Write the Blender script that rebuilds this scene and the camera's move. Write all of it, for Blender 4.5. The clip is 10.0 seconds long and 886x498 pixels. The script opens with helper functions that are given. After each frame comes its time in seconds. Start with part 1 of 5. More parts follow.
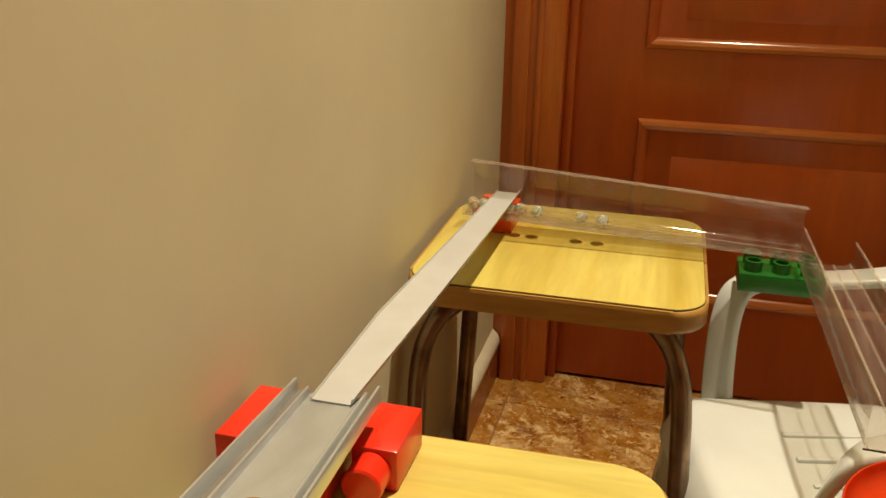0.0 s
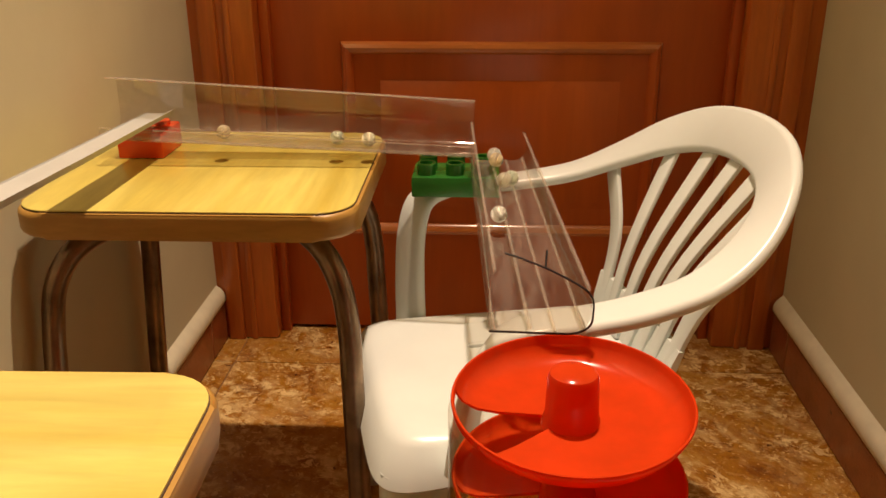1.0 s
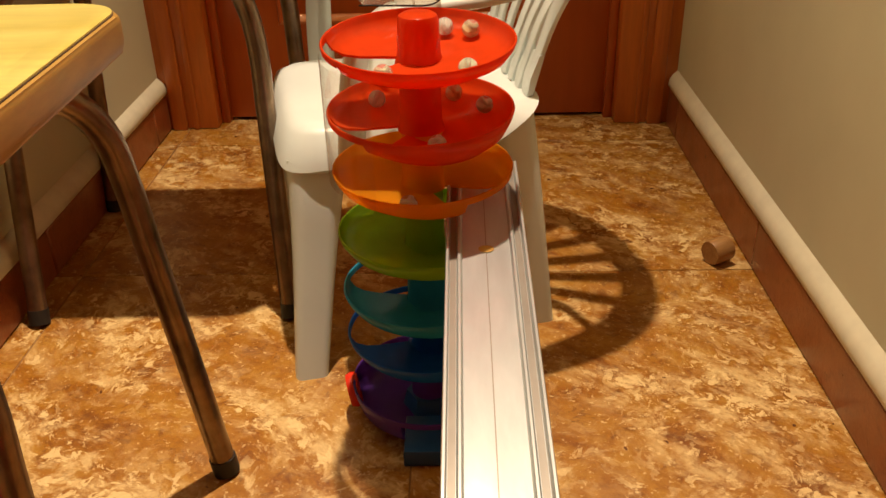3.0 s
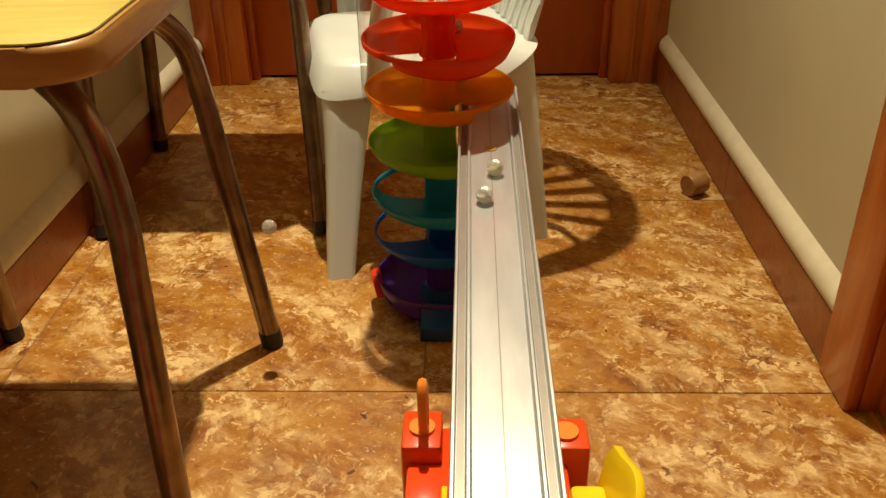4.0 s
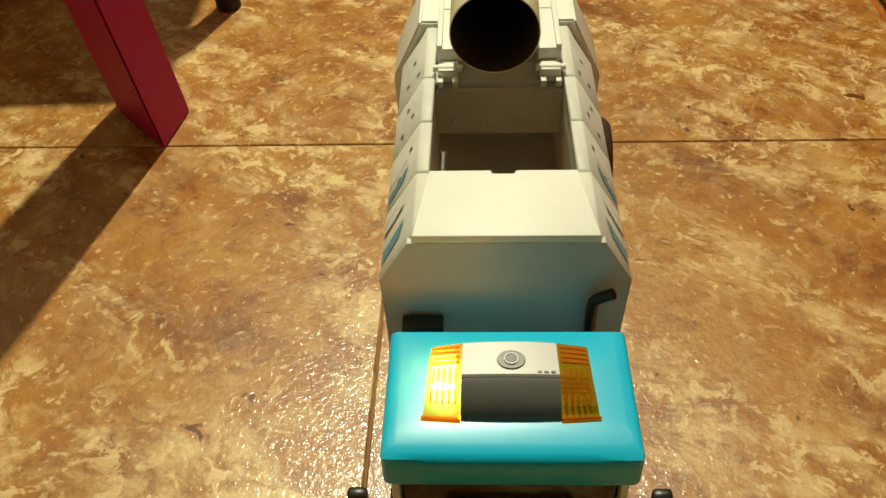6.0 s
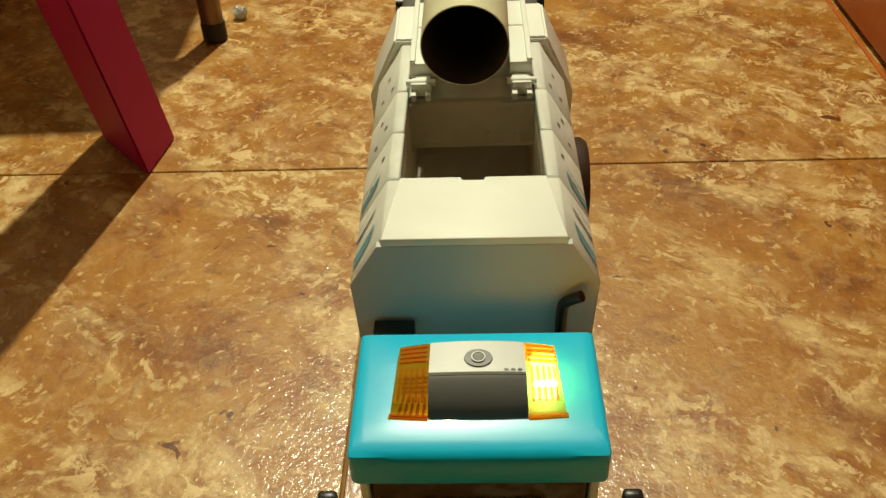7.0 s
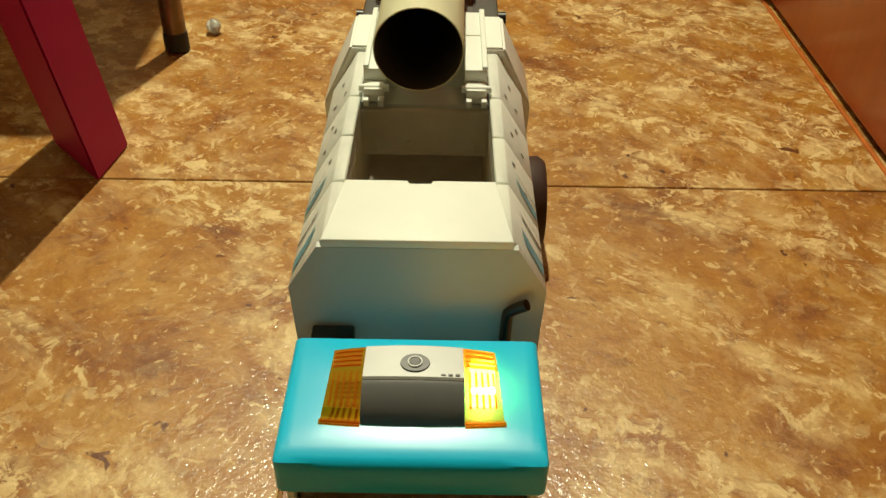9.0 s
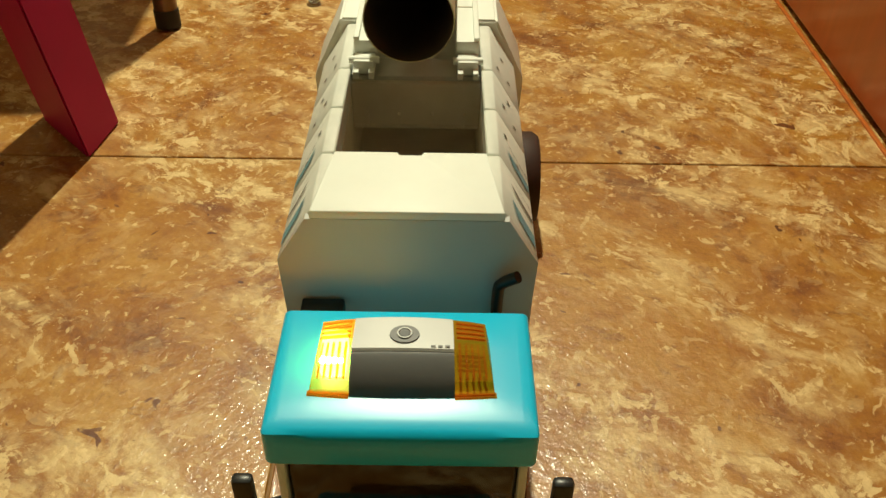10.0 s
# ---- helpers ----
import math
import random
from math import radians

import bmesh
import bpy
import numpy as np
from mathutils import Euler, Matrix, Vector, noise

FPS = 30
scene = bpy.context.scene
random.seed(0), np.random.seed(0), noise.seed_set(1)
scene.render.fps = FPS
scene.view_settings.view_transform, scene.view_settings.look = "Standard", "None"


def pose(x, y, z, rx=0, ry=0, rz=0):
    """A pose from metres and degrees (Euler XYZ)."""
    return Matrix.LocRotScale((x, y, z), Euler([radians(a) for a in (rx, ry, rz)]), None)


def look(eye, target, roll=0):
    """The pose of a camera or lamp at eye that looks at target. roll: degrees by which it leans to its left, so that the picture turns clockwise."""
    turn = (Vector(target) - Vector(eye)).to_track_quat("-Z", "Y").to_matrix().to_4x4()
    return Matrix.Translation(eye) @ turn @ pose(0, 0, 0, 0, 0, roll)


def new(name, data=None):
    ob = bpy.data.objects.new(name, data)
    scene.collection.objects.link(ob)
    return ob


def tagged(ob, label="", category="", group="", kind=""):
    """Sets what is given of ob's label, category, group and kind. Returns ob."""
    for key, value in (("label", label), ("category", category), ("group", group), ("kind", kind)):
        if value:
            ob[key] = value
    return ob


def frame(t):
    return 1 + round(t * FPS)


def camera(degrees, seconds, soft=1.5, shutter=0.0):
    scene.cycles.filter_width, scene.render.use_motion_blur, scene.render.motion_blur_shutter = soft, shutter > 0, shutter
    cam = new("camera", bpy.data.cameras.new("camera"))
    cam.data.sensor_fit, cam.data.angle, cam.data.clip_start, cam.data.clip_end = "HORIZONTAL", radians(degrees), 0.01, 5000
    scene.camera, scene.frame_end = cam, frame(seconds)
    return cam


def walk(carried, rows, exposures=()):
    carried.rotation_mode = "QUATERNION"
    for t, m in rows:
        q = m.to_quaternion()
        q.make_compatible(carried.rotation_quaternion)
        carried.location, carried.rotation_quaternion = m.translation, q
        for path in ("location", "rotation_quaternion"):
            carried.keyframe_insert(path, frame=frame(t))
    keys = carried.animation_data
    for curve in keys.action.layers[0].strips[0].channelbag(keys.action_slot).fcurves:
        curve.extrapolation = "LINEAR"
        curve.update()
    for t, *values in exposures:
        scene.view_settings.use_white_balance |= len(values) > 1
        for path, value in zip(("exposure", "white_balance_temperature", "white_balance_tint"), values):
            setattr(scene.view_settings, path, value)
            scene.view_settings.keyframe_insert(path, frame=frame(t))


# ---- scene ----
cam = camera(54.0, 10.0)
PATH = [
    (0, (0.284, 0.535, 0.82), (-0.196, 2.344, 0.117), 1.0),
    (0.5, (0.369, 0.632, 0.767), (0.12, 2.489, 0.067), 0.2),
    (1, (0.467, 0.64, 0.711), (0.362, 2.498, -0.021), -0.3),
    (1.5, (0.53, 0.605, 0.66), (0.481, 2.442, -0.129), -1.1),
    (2, (0.551, 0.548, 0.62), (0.513, 2.356, -0.233), -1.2),
    (2.5, (0.555, 0.478, 0.597), (0.517, 2.25, -0.329), -1.2),
    (3.8, (0.565, 0.304, 0.6), (0.51, 2.044, -0.384), -1.2),
    (4, (0.556, 0.241, 0.597), (0.501, 1.981, -0.388), -0.9),
    (4.5, (0.552, 0.12, 0.579), (0.49, 1.818, -0.475), -1.3),
    (5, (0.55, 0.033, 0.513), (0.484, 1.658, -0.653), -1.8),
    (5.1, (0.551, 0.014, 0.496), (0.485, 1.606, -0.712), -1.9),
    (5.3, (0.556, -0.014, 0.47), (0.489, 1.532, -0.797), -1.7),
    (5.5, (0.562, -0.036, 0.452), (0.487, 1.459, -0.874), -2.2),
    (5.7, (0.567, -0.055, 0.44), (0.49, 1.397, -0.934), -2.3),
    (7, (0.584, -0.086, 0.42), (0.515, 1.439, -0.872), -2.6),
    (7.5, (0.594, -0.087, 0.402), (0.555, 1.461, -0.863), -1.7),
    (8, (0.593, -0.087, 0.4), (0.577, 1.48, -0.843), -0.5),
    (8.5, (0.593, -0.087, 0.399), (0.581, 1.486, -0.836), 0.2),
    (9, (0.595, -0.085, 0.402), (0.597, 1.49, -0.829), 1.0),
    (9.5, (0.596, -0.083, 0.404), (0.605, 1.49, -0.831), 1.2),
    (10, (0.598, -0.085, 0.396), (0.607, 1.466, -0.866), 1.0),
]
walk(cam, [(t, look(eye, target, roll)) for t, eye, target, roll in PATH],
     [(0.0, -0.24, 6950, 25), (0.5, -0.22, 7250, 34), (1.0, -0.15, 7400, 38), (1.5, -0.04, 7650, 47), (2.0, 0.1, 7650, 46), (2.5, 0.1, 7450, 39),
      (4.0, 0.05, 7000, 20), (5.0, 0.1, 6650, 9), (6.0, 0.05, 6050, 1), (8.0, -0.05, 6050, 1), (9.0, 0.08, 6050, 1), (10.0, 0.08, 6050, 1)])


# ---- light ----
world = bpy.data.worlds.new("world")
scene.world = world
world.use_nodes = True
world.node_tree.nodes["Background"].inputs[0].default_value = (1.0, 0.78, 0.5, 1)
world.node_tree.nodes["Background"].inputs[1].default_value = 0.0

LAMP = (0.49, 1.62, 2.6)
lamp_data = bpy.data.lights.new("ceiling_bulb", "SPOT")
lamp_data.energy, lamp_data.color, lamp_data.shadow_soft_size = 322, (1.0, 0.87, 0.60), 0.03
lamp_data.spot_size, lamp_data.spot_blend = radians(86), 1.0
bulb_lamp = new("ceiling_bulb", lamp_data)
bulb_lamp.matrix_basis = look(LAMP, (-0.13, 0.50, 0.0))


# ---- materials ----
def nodes_of(name):
    m = bpy.data.materials.new(name)
    m.use_nodes = True
    return m, m.node_tree.nodes, m.node_tree.links, m.node_tree.nodes["Principled BSDF"]


def noise_node(n, l, scale, detail=6, distort=0.0, rough=0.55, stretch=(1, 1, 1), coords="Object"):
    tc = n.new("ShaderNodeTexCoord")
    mp = n.new("ShaderNodeMapping")
    mp.inputs["Scale"].default_value = stretch
    l.new(tc.outputs[coords], mp.inputs["Vector"])
    t = n.new("ShaderNodeTexNoise")
    t.inputs["Scale"].default_value, t.inputs["Detail"].default_value = scale, detail
    t.inputs["Distortion"].default_value, t.inputs["Roughness"].default_value = distort, rough
    l.new(mp.outputs["Vector"], t.inputs["Vector"])
    return t


def ramp(n, l, source, stops):
    r = n.new("ShaderNodeValToRGB")
    while len(r.color_ramp.elements) < len(stops):
        r.color_ramp.elements.new(0.5)
    for e, (p, c) in zip(r.color_ramp.elements, stops):
        e.position, e.color = p, (*c, 1)
    l.new(source, r.inputs["Fac"])
    return r


def bump(n, l, source, bsdf, strength, distance=0.002):
    b = n.new("ShaderNodeBump")
    b.inputs["Strength"].default_value, b.inputs["Distance"].default_value = strength, distance
    l.new(source, b.inputs["Height"])
    l.new(b.outputs["Normal"], bsdf.inputs["Normal"])
    return b


def plain(name, colour, rough=0.4, metal=0.0, vary=0.08, scale=30, relief=0.05, spec=0.5, coat=0.0, stretch=(1, 1, 1)):
    m, n, l, p = nodes_of(name)
    t = noise_node(n, l, scale, stretch=stretch)
    lo, hi = [max(0, c * (1 - vary)) for c in colour], [min(1, c * (1 + vary)) for c in colour]
    r = ramp(n, l, t.outputs["Fac"], [(0.3, lo), (0.7, hi)])
    l.new(r.outputs["Color"], p.inputs["Base Color"])
    p.inputs["Roughness"].default_value, p.inputs["Metallic"].default_value = rough, metal
    p.inputs["Specular IOR Level"].default_value = spec
    p.inputs["Coat Weight"].default_value = coat
    if relief:
        t2 = noise_node(n, l, scale * 9, 3, stretch=stretch)
        bump(n, l, t2.outputs["Fac"], p, relief, 0.001)
    return m


def wood(name, dark, light, stretch, scale=7, rough=0.3, coat=0.0, distort=1.2, relief=0.05):
    m, n, l, p = nodes_of(name)
    t = noise_node(n, l, scale, 8, distort, 0.6, stretch)
    r = ramp(n, l, t.outputs["Fac"], [(0.3, dark), (0.52, [(a + b) / 2 for a, b in zip(dark, light)]), (0.72, light)])
    t2 = noise_node(n, l, scale * 8, 4, 0.3, 0.6, stretch)
    mix = n.new("ShaderNodeMixRGB")
    mix.blend_type = "MULTIPLY"
    mix.inputs[0].default_value = 0.5
    r2 = ramp(n, l, t2.outputs["Fac"], [(0.35, (0.72, 0.72, 0.72)), (0.65, (1, 1, 1))])
    l.new(r.outputs["Color"], mix.inputs[1])
    l.new(r2.outputs["Color"], mix.inputs[2])
    l.new(mix.outputs["Color"], p.inputs["Base Color"])
    p.inputs["Roughness"].default_value, p.inputs["Coat Weight"].default_value = rough, coat
    p.inputs["Coat Roughness"].default_value = 0.12
    bump(n, l, t2.outputs["Fac"], p, relief, 0.0006)
    return m


def floor_stone(name, tones, rough=0.32, spec=0.9, coat=0.0, cream=1.0):
    """Travertine-like stoneware: cloudy ochre, cream drifts drawn out along the bedding, curls, grain and pits."""
    m, n, l, p = nodes_of(name)
    info = n.new("ShaderNodeObjectInfo")
    tc = n.new("ShaderNodeTexCoord")
    add = n.new("ShaderNodeVectorMath")
    add.operation = "MULTIPLY_ADD"
    comb = n.new("ShaderNodeCombineXYZ")
    for k in range(3):
        l.new(info.outputs["Random"], comb.inputs[k])
    l.new(comb.outputs[0], add.inputs[0])
    add.inputs[1].default_value = (37.0, 61.0, 13.0)
    l.new(tc.outputs["Object"], add.inputs[2])
    # the bedding wanders: a slow swirl bends every layer
    swirl = n.new("ShaderNodeTexNoise")
    swirl.inputs["Scale"].default_value, swirl.inputs["Detail"].default_value = 5.0, 2
    l.new(add.outputs[0], swirl.inputs["Vector"])
    bend = n.new("ShaderNodeVectorMath")
    bend.operation = "MULTIPLY_ADD"
    bend.inputs[1].default_value = (0.07, 0.07, 0.0)
    l.new(swirl.outputs["Color"], bend.inputs[0])
    l.new(add.outputs[0], bend.inputs[2])
    flow = n.new("ShaderNodeMapping")
    flow.inputs["Rotation"].default_value = (0, 0, radians(38))
    l.new(bend.outputs[0], flow.inputs["Vector"])

    def tex(scale, detail, distort, rgh, stretch=(1, 1, 1), bed=True):
        mp = n.new("ShaderNodeMapping")
        mp.inputs["Scale"].default_value = stretch
        l.new(flow.outputs[0] if bed else add.outputs[0], mp.inputs["Vector"])
        t = n.new("ShaderNodeTexNoise")
        t.inputs["Scale"].default_value, t.inputs["Detail"].default_value = scale, detail
        t.inputs["Distortion"].default_value, t.inputs["Roughness"].default_value = distort, rgh
        l.new(mp.outputs[0], t.inputs["Vector"])
        return t

    def step(source, lo, hi, top, low=0.0):
        r = n.new("ShaderNodeMapRange")
        r.interpolation_type = "SMOOTHSTEP"
        for k, v in (("From Min", lo), ("From Max", hi), ("To Min", low), ("To Max", top)):
            r.inputs[k].default_value = v
        l.new(source, r.inputs["Value"])
        return r.outputs[0]

    def times(a, b):
        k = n.new("ShaderNodeMath")
        k.operation = "MULTIPLY"
        l.new(a, k.inputs[0])
        l.new(b, k.inputs[1])
        return k.outputs[0]

    cloud = tex(15, 12, 0.2, 0.74, (0.9, 1.1, 1))
    colour = ramp(n, l, cloud.outputs["Fac"], [(0.34, tones[0]), (0.44, tones[1]), (0.53, tones[2]), (0.62, tones[3])]).outputs["Color"]
    drift = step(tex(9, 5, 0.3, 0.6, (0.62, 1.4, 1)).outputs["Fac"], 0.42, 0.62, 1.0, 0.15)
    haze = step(tex(32, 10, 0.3, 0.70, (0.9, 1.1, 1)).outputs["Fac"], 0.42, 0.61, 0.76 * cream)
    vein = tex(60, 8, 0.6, 0.66)
    curls = step(vein.outputs["Fac"], 0.535, 0.580, 0.95 * cream)
    crumbs = step(tex(130, 4, 0.5, 0.58).outputs["Fac"], 0.60, 0.67, 0.6 * cream)
    rust = step(tex(46, 9, 0.5, 0.70).outputs["Fac"], 0.465, 0.35, 0.68)
    for fac, tone in ((rust, tones[0]), (times(haze, drift), tones[4]), (times(curls, drift), tones[4]), (crumbs, tones[4])):
        mix = n.new("ShaderNodeMixRGB")
        mix.inputs[2].default_value = (*tone, 1)
        l.new(fac, mix.inputs[0])
        l.new(colour, mix.inputs[1])
        colour = mix.outputs[0]
    gr = ramp(n, l, tex(260, 3, 0.2, 0.7).outputs["Fac"], [(0.3, (0.86, 0.83, 0.78)), (0.7, (1.0, 1.0, 1.0))])
    pits = tex(62, 2, 0.6, 0.5, (0.8, 1.1, 1))
    pr = ramp(n, l, pits.outputs["Fac"], [(0.245, (0.30, 0.17, 0.07)), (0.272, (1, 1, 1))])
    for extra in (gr, pr):
        mul = n.new("ShaderNodeMixRGB")
        mul.blend_type = "MULTIPLY"
        mul.inputs[0].default_value = 1.0
        l.new(colour, mul.inputs[1])
        l.new(extra.outputs[0], mul.inputs[2])
        colour = mul.outputs[0]
    l.new(colour, p.inputs["Base Color"])
    rr = n.new("ShaderNodeMapRange")
    rr.inputs["To Min"].default_value, rr.inputs["To Max"].default_value = rough - 0.10, rough + 0.14
    l.new(vein.outputs["Fac"], rr.inputs["Value"])
    l.new(rr.outputs[0], p.inputs["Roughness"])
    fine = tex(240, 3, 0.3, 0.6, bed=False)
    mm = n.new("ShaderNodeMath")
    mm.operation = "ADD"
    l.new(fine.outputs["Fac"], mm.inputs[0])
    l.new(vein.outputs["Fac"], mm.inputs[1])
    p.inputs["Specular IOR Level"].default_value = spec
    bump(n, l, mm.outputs[0], p, 0.22, 0.0015)
    b = n.new("ShaderNodeBump")
    b.inputs["Strength"].default_value, b.inputs["Distance"].default_value = 0.42, 0.0015
    l.new(fine.outputs["Fac"], b.inputs["Height"])
    p.inputs["Coat Weight"].default_value, p.inputs["Coat Roughness"].default_value = coat, 0.13
    l.new(b.outputs["Normal"], p.inputs["Coat Normal"])
    return m


def see_through(name, tint, clear=0.9, rough=0.05, gloss=0.07, haze=0.0):
    """Thin clear plastic: a clear sheet with a gloss that grows towards grazing angles."""
    m, n, l, p = nodes_of(name)
    out = n["Material Output"]
    n.remove(p)
    tr = n.new("ShaderNodeBsdfTransparent")
    tr.inputs[0].default_value = (*[c * clear for c in tint], 1)
    gl = n.new("ShaderNodeBsdfGlossy")
    gl.inputs["Roughness"].default_value = rough
    lw = n.new("ShaderNodeLayerWeight")
    lw.inputs["Blend"].default_value = 0.5
    pw = n.new("ShaderNodeMath")
    pw.operation = "POWER"
    pw.inputs[1].default_value = 3.5
    l.new(lw.outputs["Facing"], pw.inputs[0])
    fr = n.new("ShaderNodeMapRange")
    fr.inputs["To Min"].default_value, fr.inputs["To Max"].default_value = gloss, 0.8
    l.new(pw.outputs[0], fr.inputs["Value"])
    t = noise_node(n, l, 60, 2)
    b = n.new("ShaderNodeBump")
    b.inputs["Strength"].default_value, b.inputs["Distance"].default_value = 0.15, 0.002
    l.new(t.outputs["Fac"], b.inputs["Height"])
    l.new(b.outputs[0], gl.inputs["Normal"])
    mx = n.new("ShaderNodeMixShader")
    l.new(fr.outputs[0], mx.inputs[0])
    l.new(tr.outputs[0], mx.inputs[1])
    l.new(gl.outputs[0], mx.inputs[2])
    # scuffed surface: a faint milky share
    df = n.new("ShaderNodeBsdfDiffuse")
    df.inputs[0].default_value = (0.62, 0.58, 0.50, 1)
    sc = noise_node(n, l, 26, 5, 0.4, 0.6, (3.0, 0.35, 3.0))
    hz = n.new("ShaderNodeMapRange")
    hz.inputs["From Min"].default_value, hz.inputs["From Max"].default_value = 0.35, 0.70
    hz.inputs["To Min"].default_value, hz.inputs["To Max"].default_value = haze * 0.4, haze * 1.8
    l.new(sc.outputs["Fac"], hz.inputs["Value"])
    m2 = n.new("ShaderNodeMixShader")
    l.new(hz.outputs[0], m2.inputs[0])
    l.new(mx.outputs[0], m2.inputs[1])
    l.new(df.outputs[0], m2.inputs[2])
    l.new(m2.outputs[0], out.inputs["Surface"])
    return m


def tinted(name, colour, clear, rough=0.25, through_share=0.3):
    """Coloured see-through moulded plastic: gloss, body colour, light passing through, and clear share."""
    m, n, l, p = nodes_of(name)
    out = n["Material Output"]
    t = noise_node(n, l, 40, 3)
    r = ramp(n, l, t.outputs["Fac"], [(0.3, [c * 0.92 for c in colour]), (0.7, [min(1, c * 1.06) for c in colour])])
    l.new(r.outputs[0], p.inputs["Base Color"])
    p.inputs["Roughness"].default_value = rough
    tl = n.new("ShaderNodeBsdfTranslucent")
    l.new(r.outputs[0], tl.inputs[0])
    tr = n.new("ShaderNodeBsdfTransparent")
    tr.inputs[0].default_value = (*[min(1, c ** 0.8) for c in colour], 1)
    a = n.new("ShaderNodeMixShader")
    a.inputs[0].default_value = through_share
    l.new(p.outputs[0], a.inputs[1])
    l.new(tl.outputs[0], a.inputs[2])
    b = n.new("ShaderNodeMixShader")
    b.inputs[0].default_value = clear
    l.new(a.outputs[0], b.inputs[1])
    l.new(tr.outputs[0], b.inputs[2])
    l.new(b.outputs[0], out.inputs["Surface"])
    return m


def glowing(name, colour, strength):
    m, n, l, p = nodes_of(name)
    p.inputs["Base Color"].default_value = (*colour, 1)
    p.inputs["Emission Color"].default_value = (*colour, 1)
    p.inputs["Emission Strength"].default_value = strength
    return m


def glass(name, tint=(1, 1, 1), rough=0.02, clear=1.0):
    m, n, l, p = nodes_of(name)
    p.inputs["Base Color"].default_value = (*tint, 1)
    p.inputs["Transmission Weight"].default_value = clear
    p.inputs["Roughness"].default_value, p.inputs["IOR"].default_value = rough, 1.5
    return m


M_WALL = plain("painted_wall", (0.57, 0.56, 0.39), 0.75, vary=0.05, scale=5, relief=0.25)
M_CEIL = plain("ceiling_paint", (0.48, 0.46, 0.42), 0.8)
M_FLOOR = floor_stone("floor_tile_stone", [(0.20, 0.060, 0.003), (0.335, 0.125, 0.007), (0.41, 0.178, 0.014), (0.47, 0.235, 0.031), (0.82, 0.62, 0.29)], 0.42, 0.5, 0.7)
M_SKIRT = floor_stone("skirting_tile_stone", [(0.19, 0.045, 0.014), (0.26, 0.068, 0.022), (0.30, 0.085, 0.028), (0.34, 0.105, 0.036), (0.36, 0.125, 0.046)], 0.3, cream=0.4)
M_GROUT = plain("grout", (0.27, 0.15, 0.06), 0.9, scale=80)
M_BEAD = plain("skirting_bead_paint", (0.66, 0.64, 0.48), 0.6, vary=0.06, scale=40)
M_DOOR = wood("door_varnished_wood", (0.44, 0.080, 0.010), (0.57, 0.125, 0.016), (0.6, 1, 0.08), 7, 0.30, 0.2, 0.6)
M_CASING = wood("casing_varnished_wood", (0.50, 0.120, 0.017), (0.70, 0.215, 0.038), (1, 1, 0.1), 14, 0.3, 0.3)
M_MOULD_LIT = wood("lit_moulding_varnished_wood", (0.46, 0.13, 0.028), (0.62, 0.22, 0.055), (0.15, 1, 1), 12, 0.18, 0.8)
M_LAM = wood("yellow_laminate", (0.54, 0.43, 0.07), (0.72, 0.67, 0.19), (1, 0.13, 1), 9, 0.28, 0.15, 1.6)
M_LAM2 = wood("yellow_laminate_cross", (0.56, 0.46, 0.08), (0.75, 0.72, 0.23), (0.13, 1, 1), 9, 0.28, 0.15, 1.6)
M_EDGE = wood("stool_edge_band", (0.38, 0.205, 0.042), (0.49, 0.295, 0.07), (0.2, 0.2, 1), 20, 0.4)
M_SEAM = plain("dark_seam", (0.05, 0.025, 0.01), 0.6)
M_STEEL = plain("worn_brown_chrome", (0.24, 0.17, 0.115), 0.28, 0.85, 0.45, 25, 0.15)
M_RUBBER = plain("black_rubber", (0.02, 0.018, 0.016), 0.6)
M_TYRE = plain("brown_rubber", (0.040, 0.014, 0.007), 0.65)
M_CHAIR = plain("white_chair_plastic", (0.70, 0.80, 0.79), 0.27, vary=0.03, scale=12, relief=0.06)
M_ALU = plain("brushed_aluminium", (0.54, 0.61, 0.63), 0.36, 0.7, 0.14, 34, 0.08, coat=0.7, stretch=(1, 0.25, 1))
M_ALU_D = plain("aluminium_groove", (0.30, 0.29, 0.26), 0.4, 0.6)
M_CHUTE = plain("cream_plastic_chute", (0.44, 0.48, 0.47), 0.45, vary=0.06, scale=25)
M_CRADLE = plain("cream_cradle_plastic", (0.84, 0.80, 0.62), 0.4, vary=0.04, scale=25)
M_RED = plain("red_plastic", (0.72, 0.035, 0.012), 0.25, vary=0.06, relief=0.02)
M_REDTOY = plain("orange_red_plastic", (0.80, 0.072, 0.012), 0.25, vary=0.06, relief=0.02)
M_ORTOY = plain("orange_plastic", (0.80, 0.26, 0.03), 0.3, vary=0.06, relief=0.02)
M_YELTOY = plain("yellow_plastic", (0.90, 0.68, 0.02), 0.3, vary=0.04, relief=0.02)
M_GREEN = plain("green_plastic", (0.012, 0.19, 0.03), 0.25, vary=0.08, relief=0.02)
M_CLEAR = see_through("clear_plastic", (1.0, 0.97, 0.92), 0.88, gloss=0.12, haze=0.10)
M_GUARD = see_through("clear_guard_plastic", (1.0, 0.98, 0.95), 0.97, gloss=0.05, haze=0.02)
M_RIB = tinted("clear_plastic_rib", (0.95, 0.92, 0.86), 0.86, 0.12)
M_MARK = plain("black_marker", (0.015, 0.012, 0.012), 0.5)
M_D1 = tinted("dish_red", (0.86, 0.095, 0.018), 0.10, 0.16, 0.45)
M_D2 = tinted("dish_red_thin", (0.88, 0.130, 0.022), 0.26, 0.16, 0.5)
M_D3 = tinted("dish_orange", (0.97, 0.47, 0.026), 0.38, 0.2, 0.55)
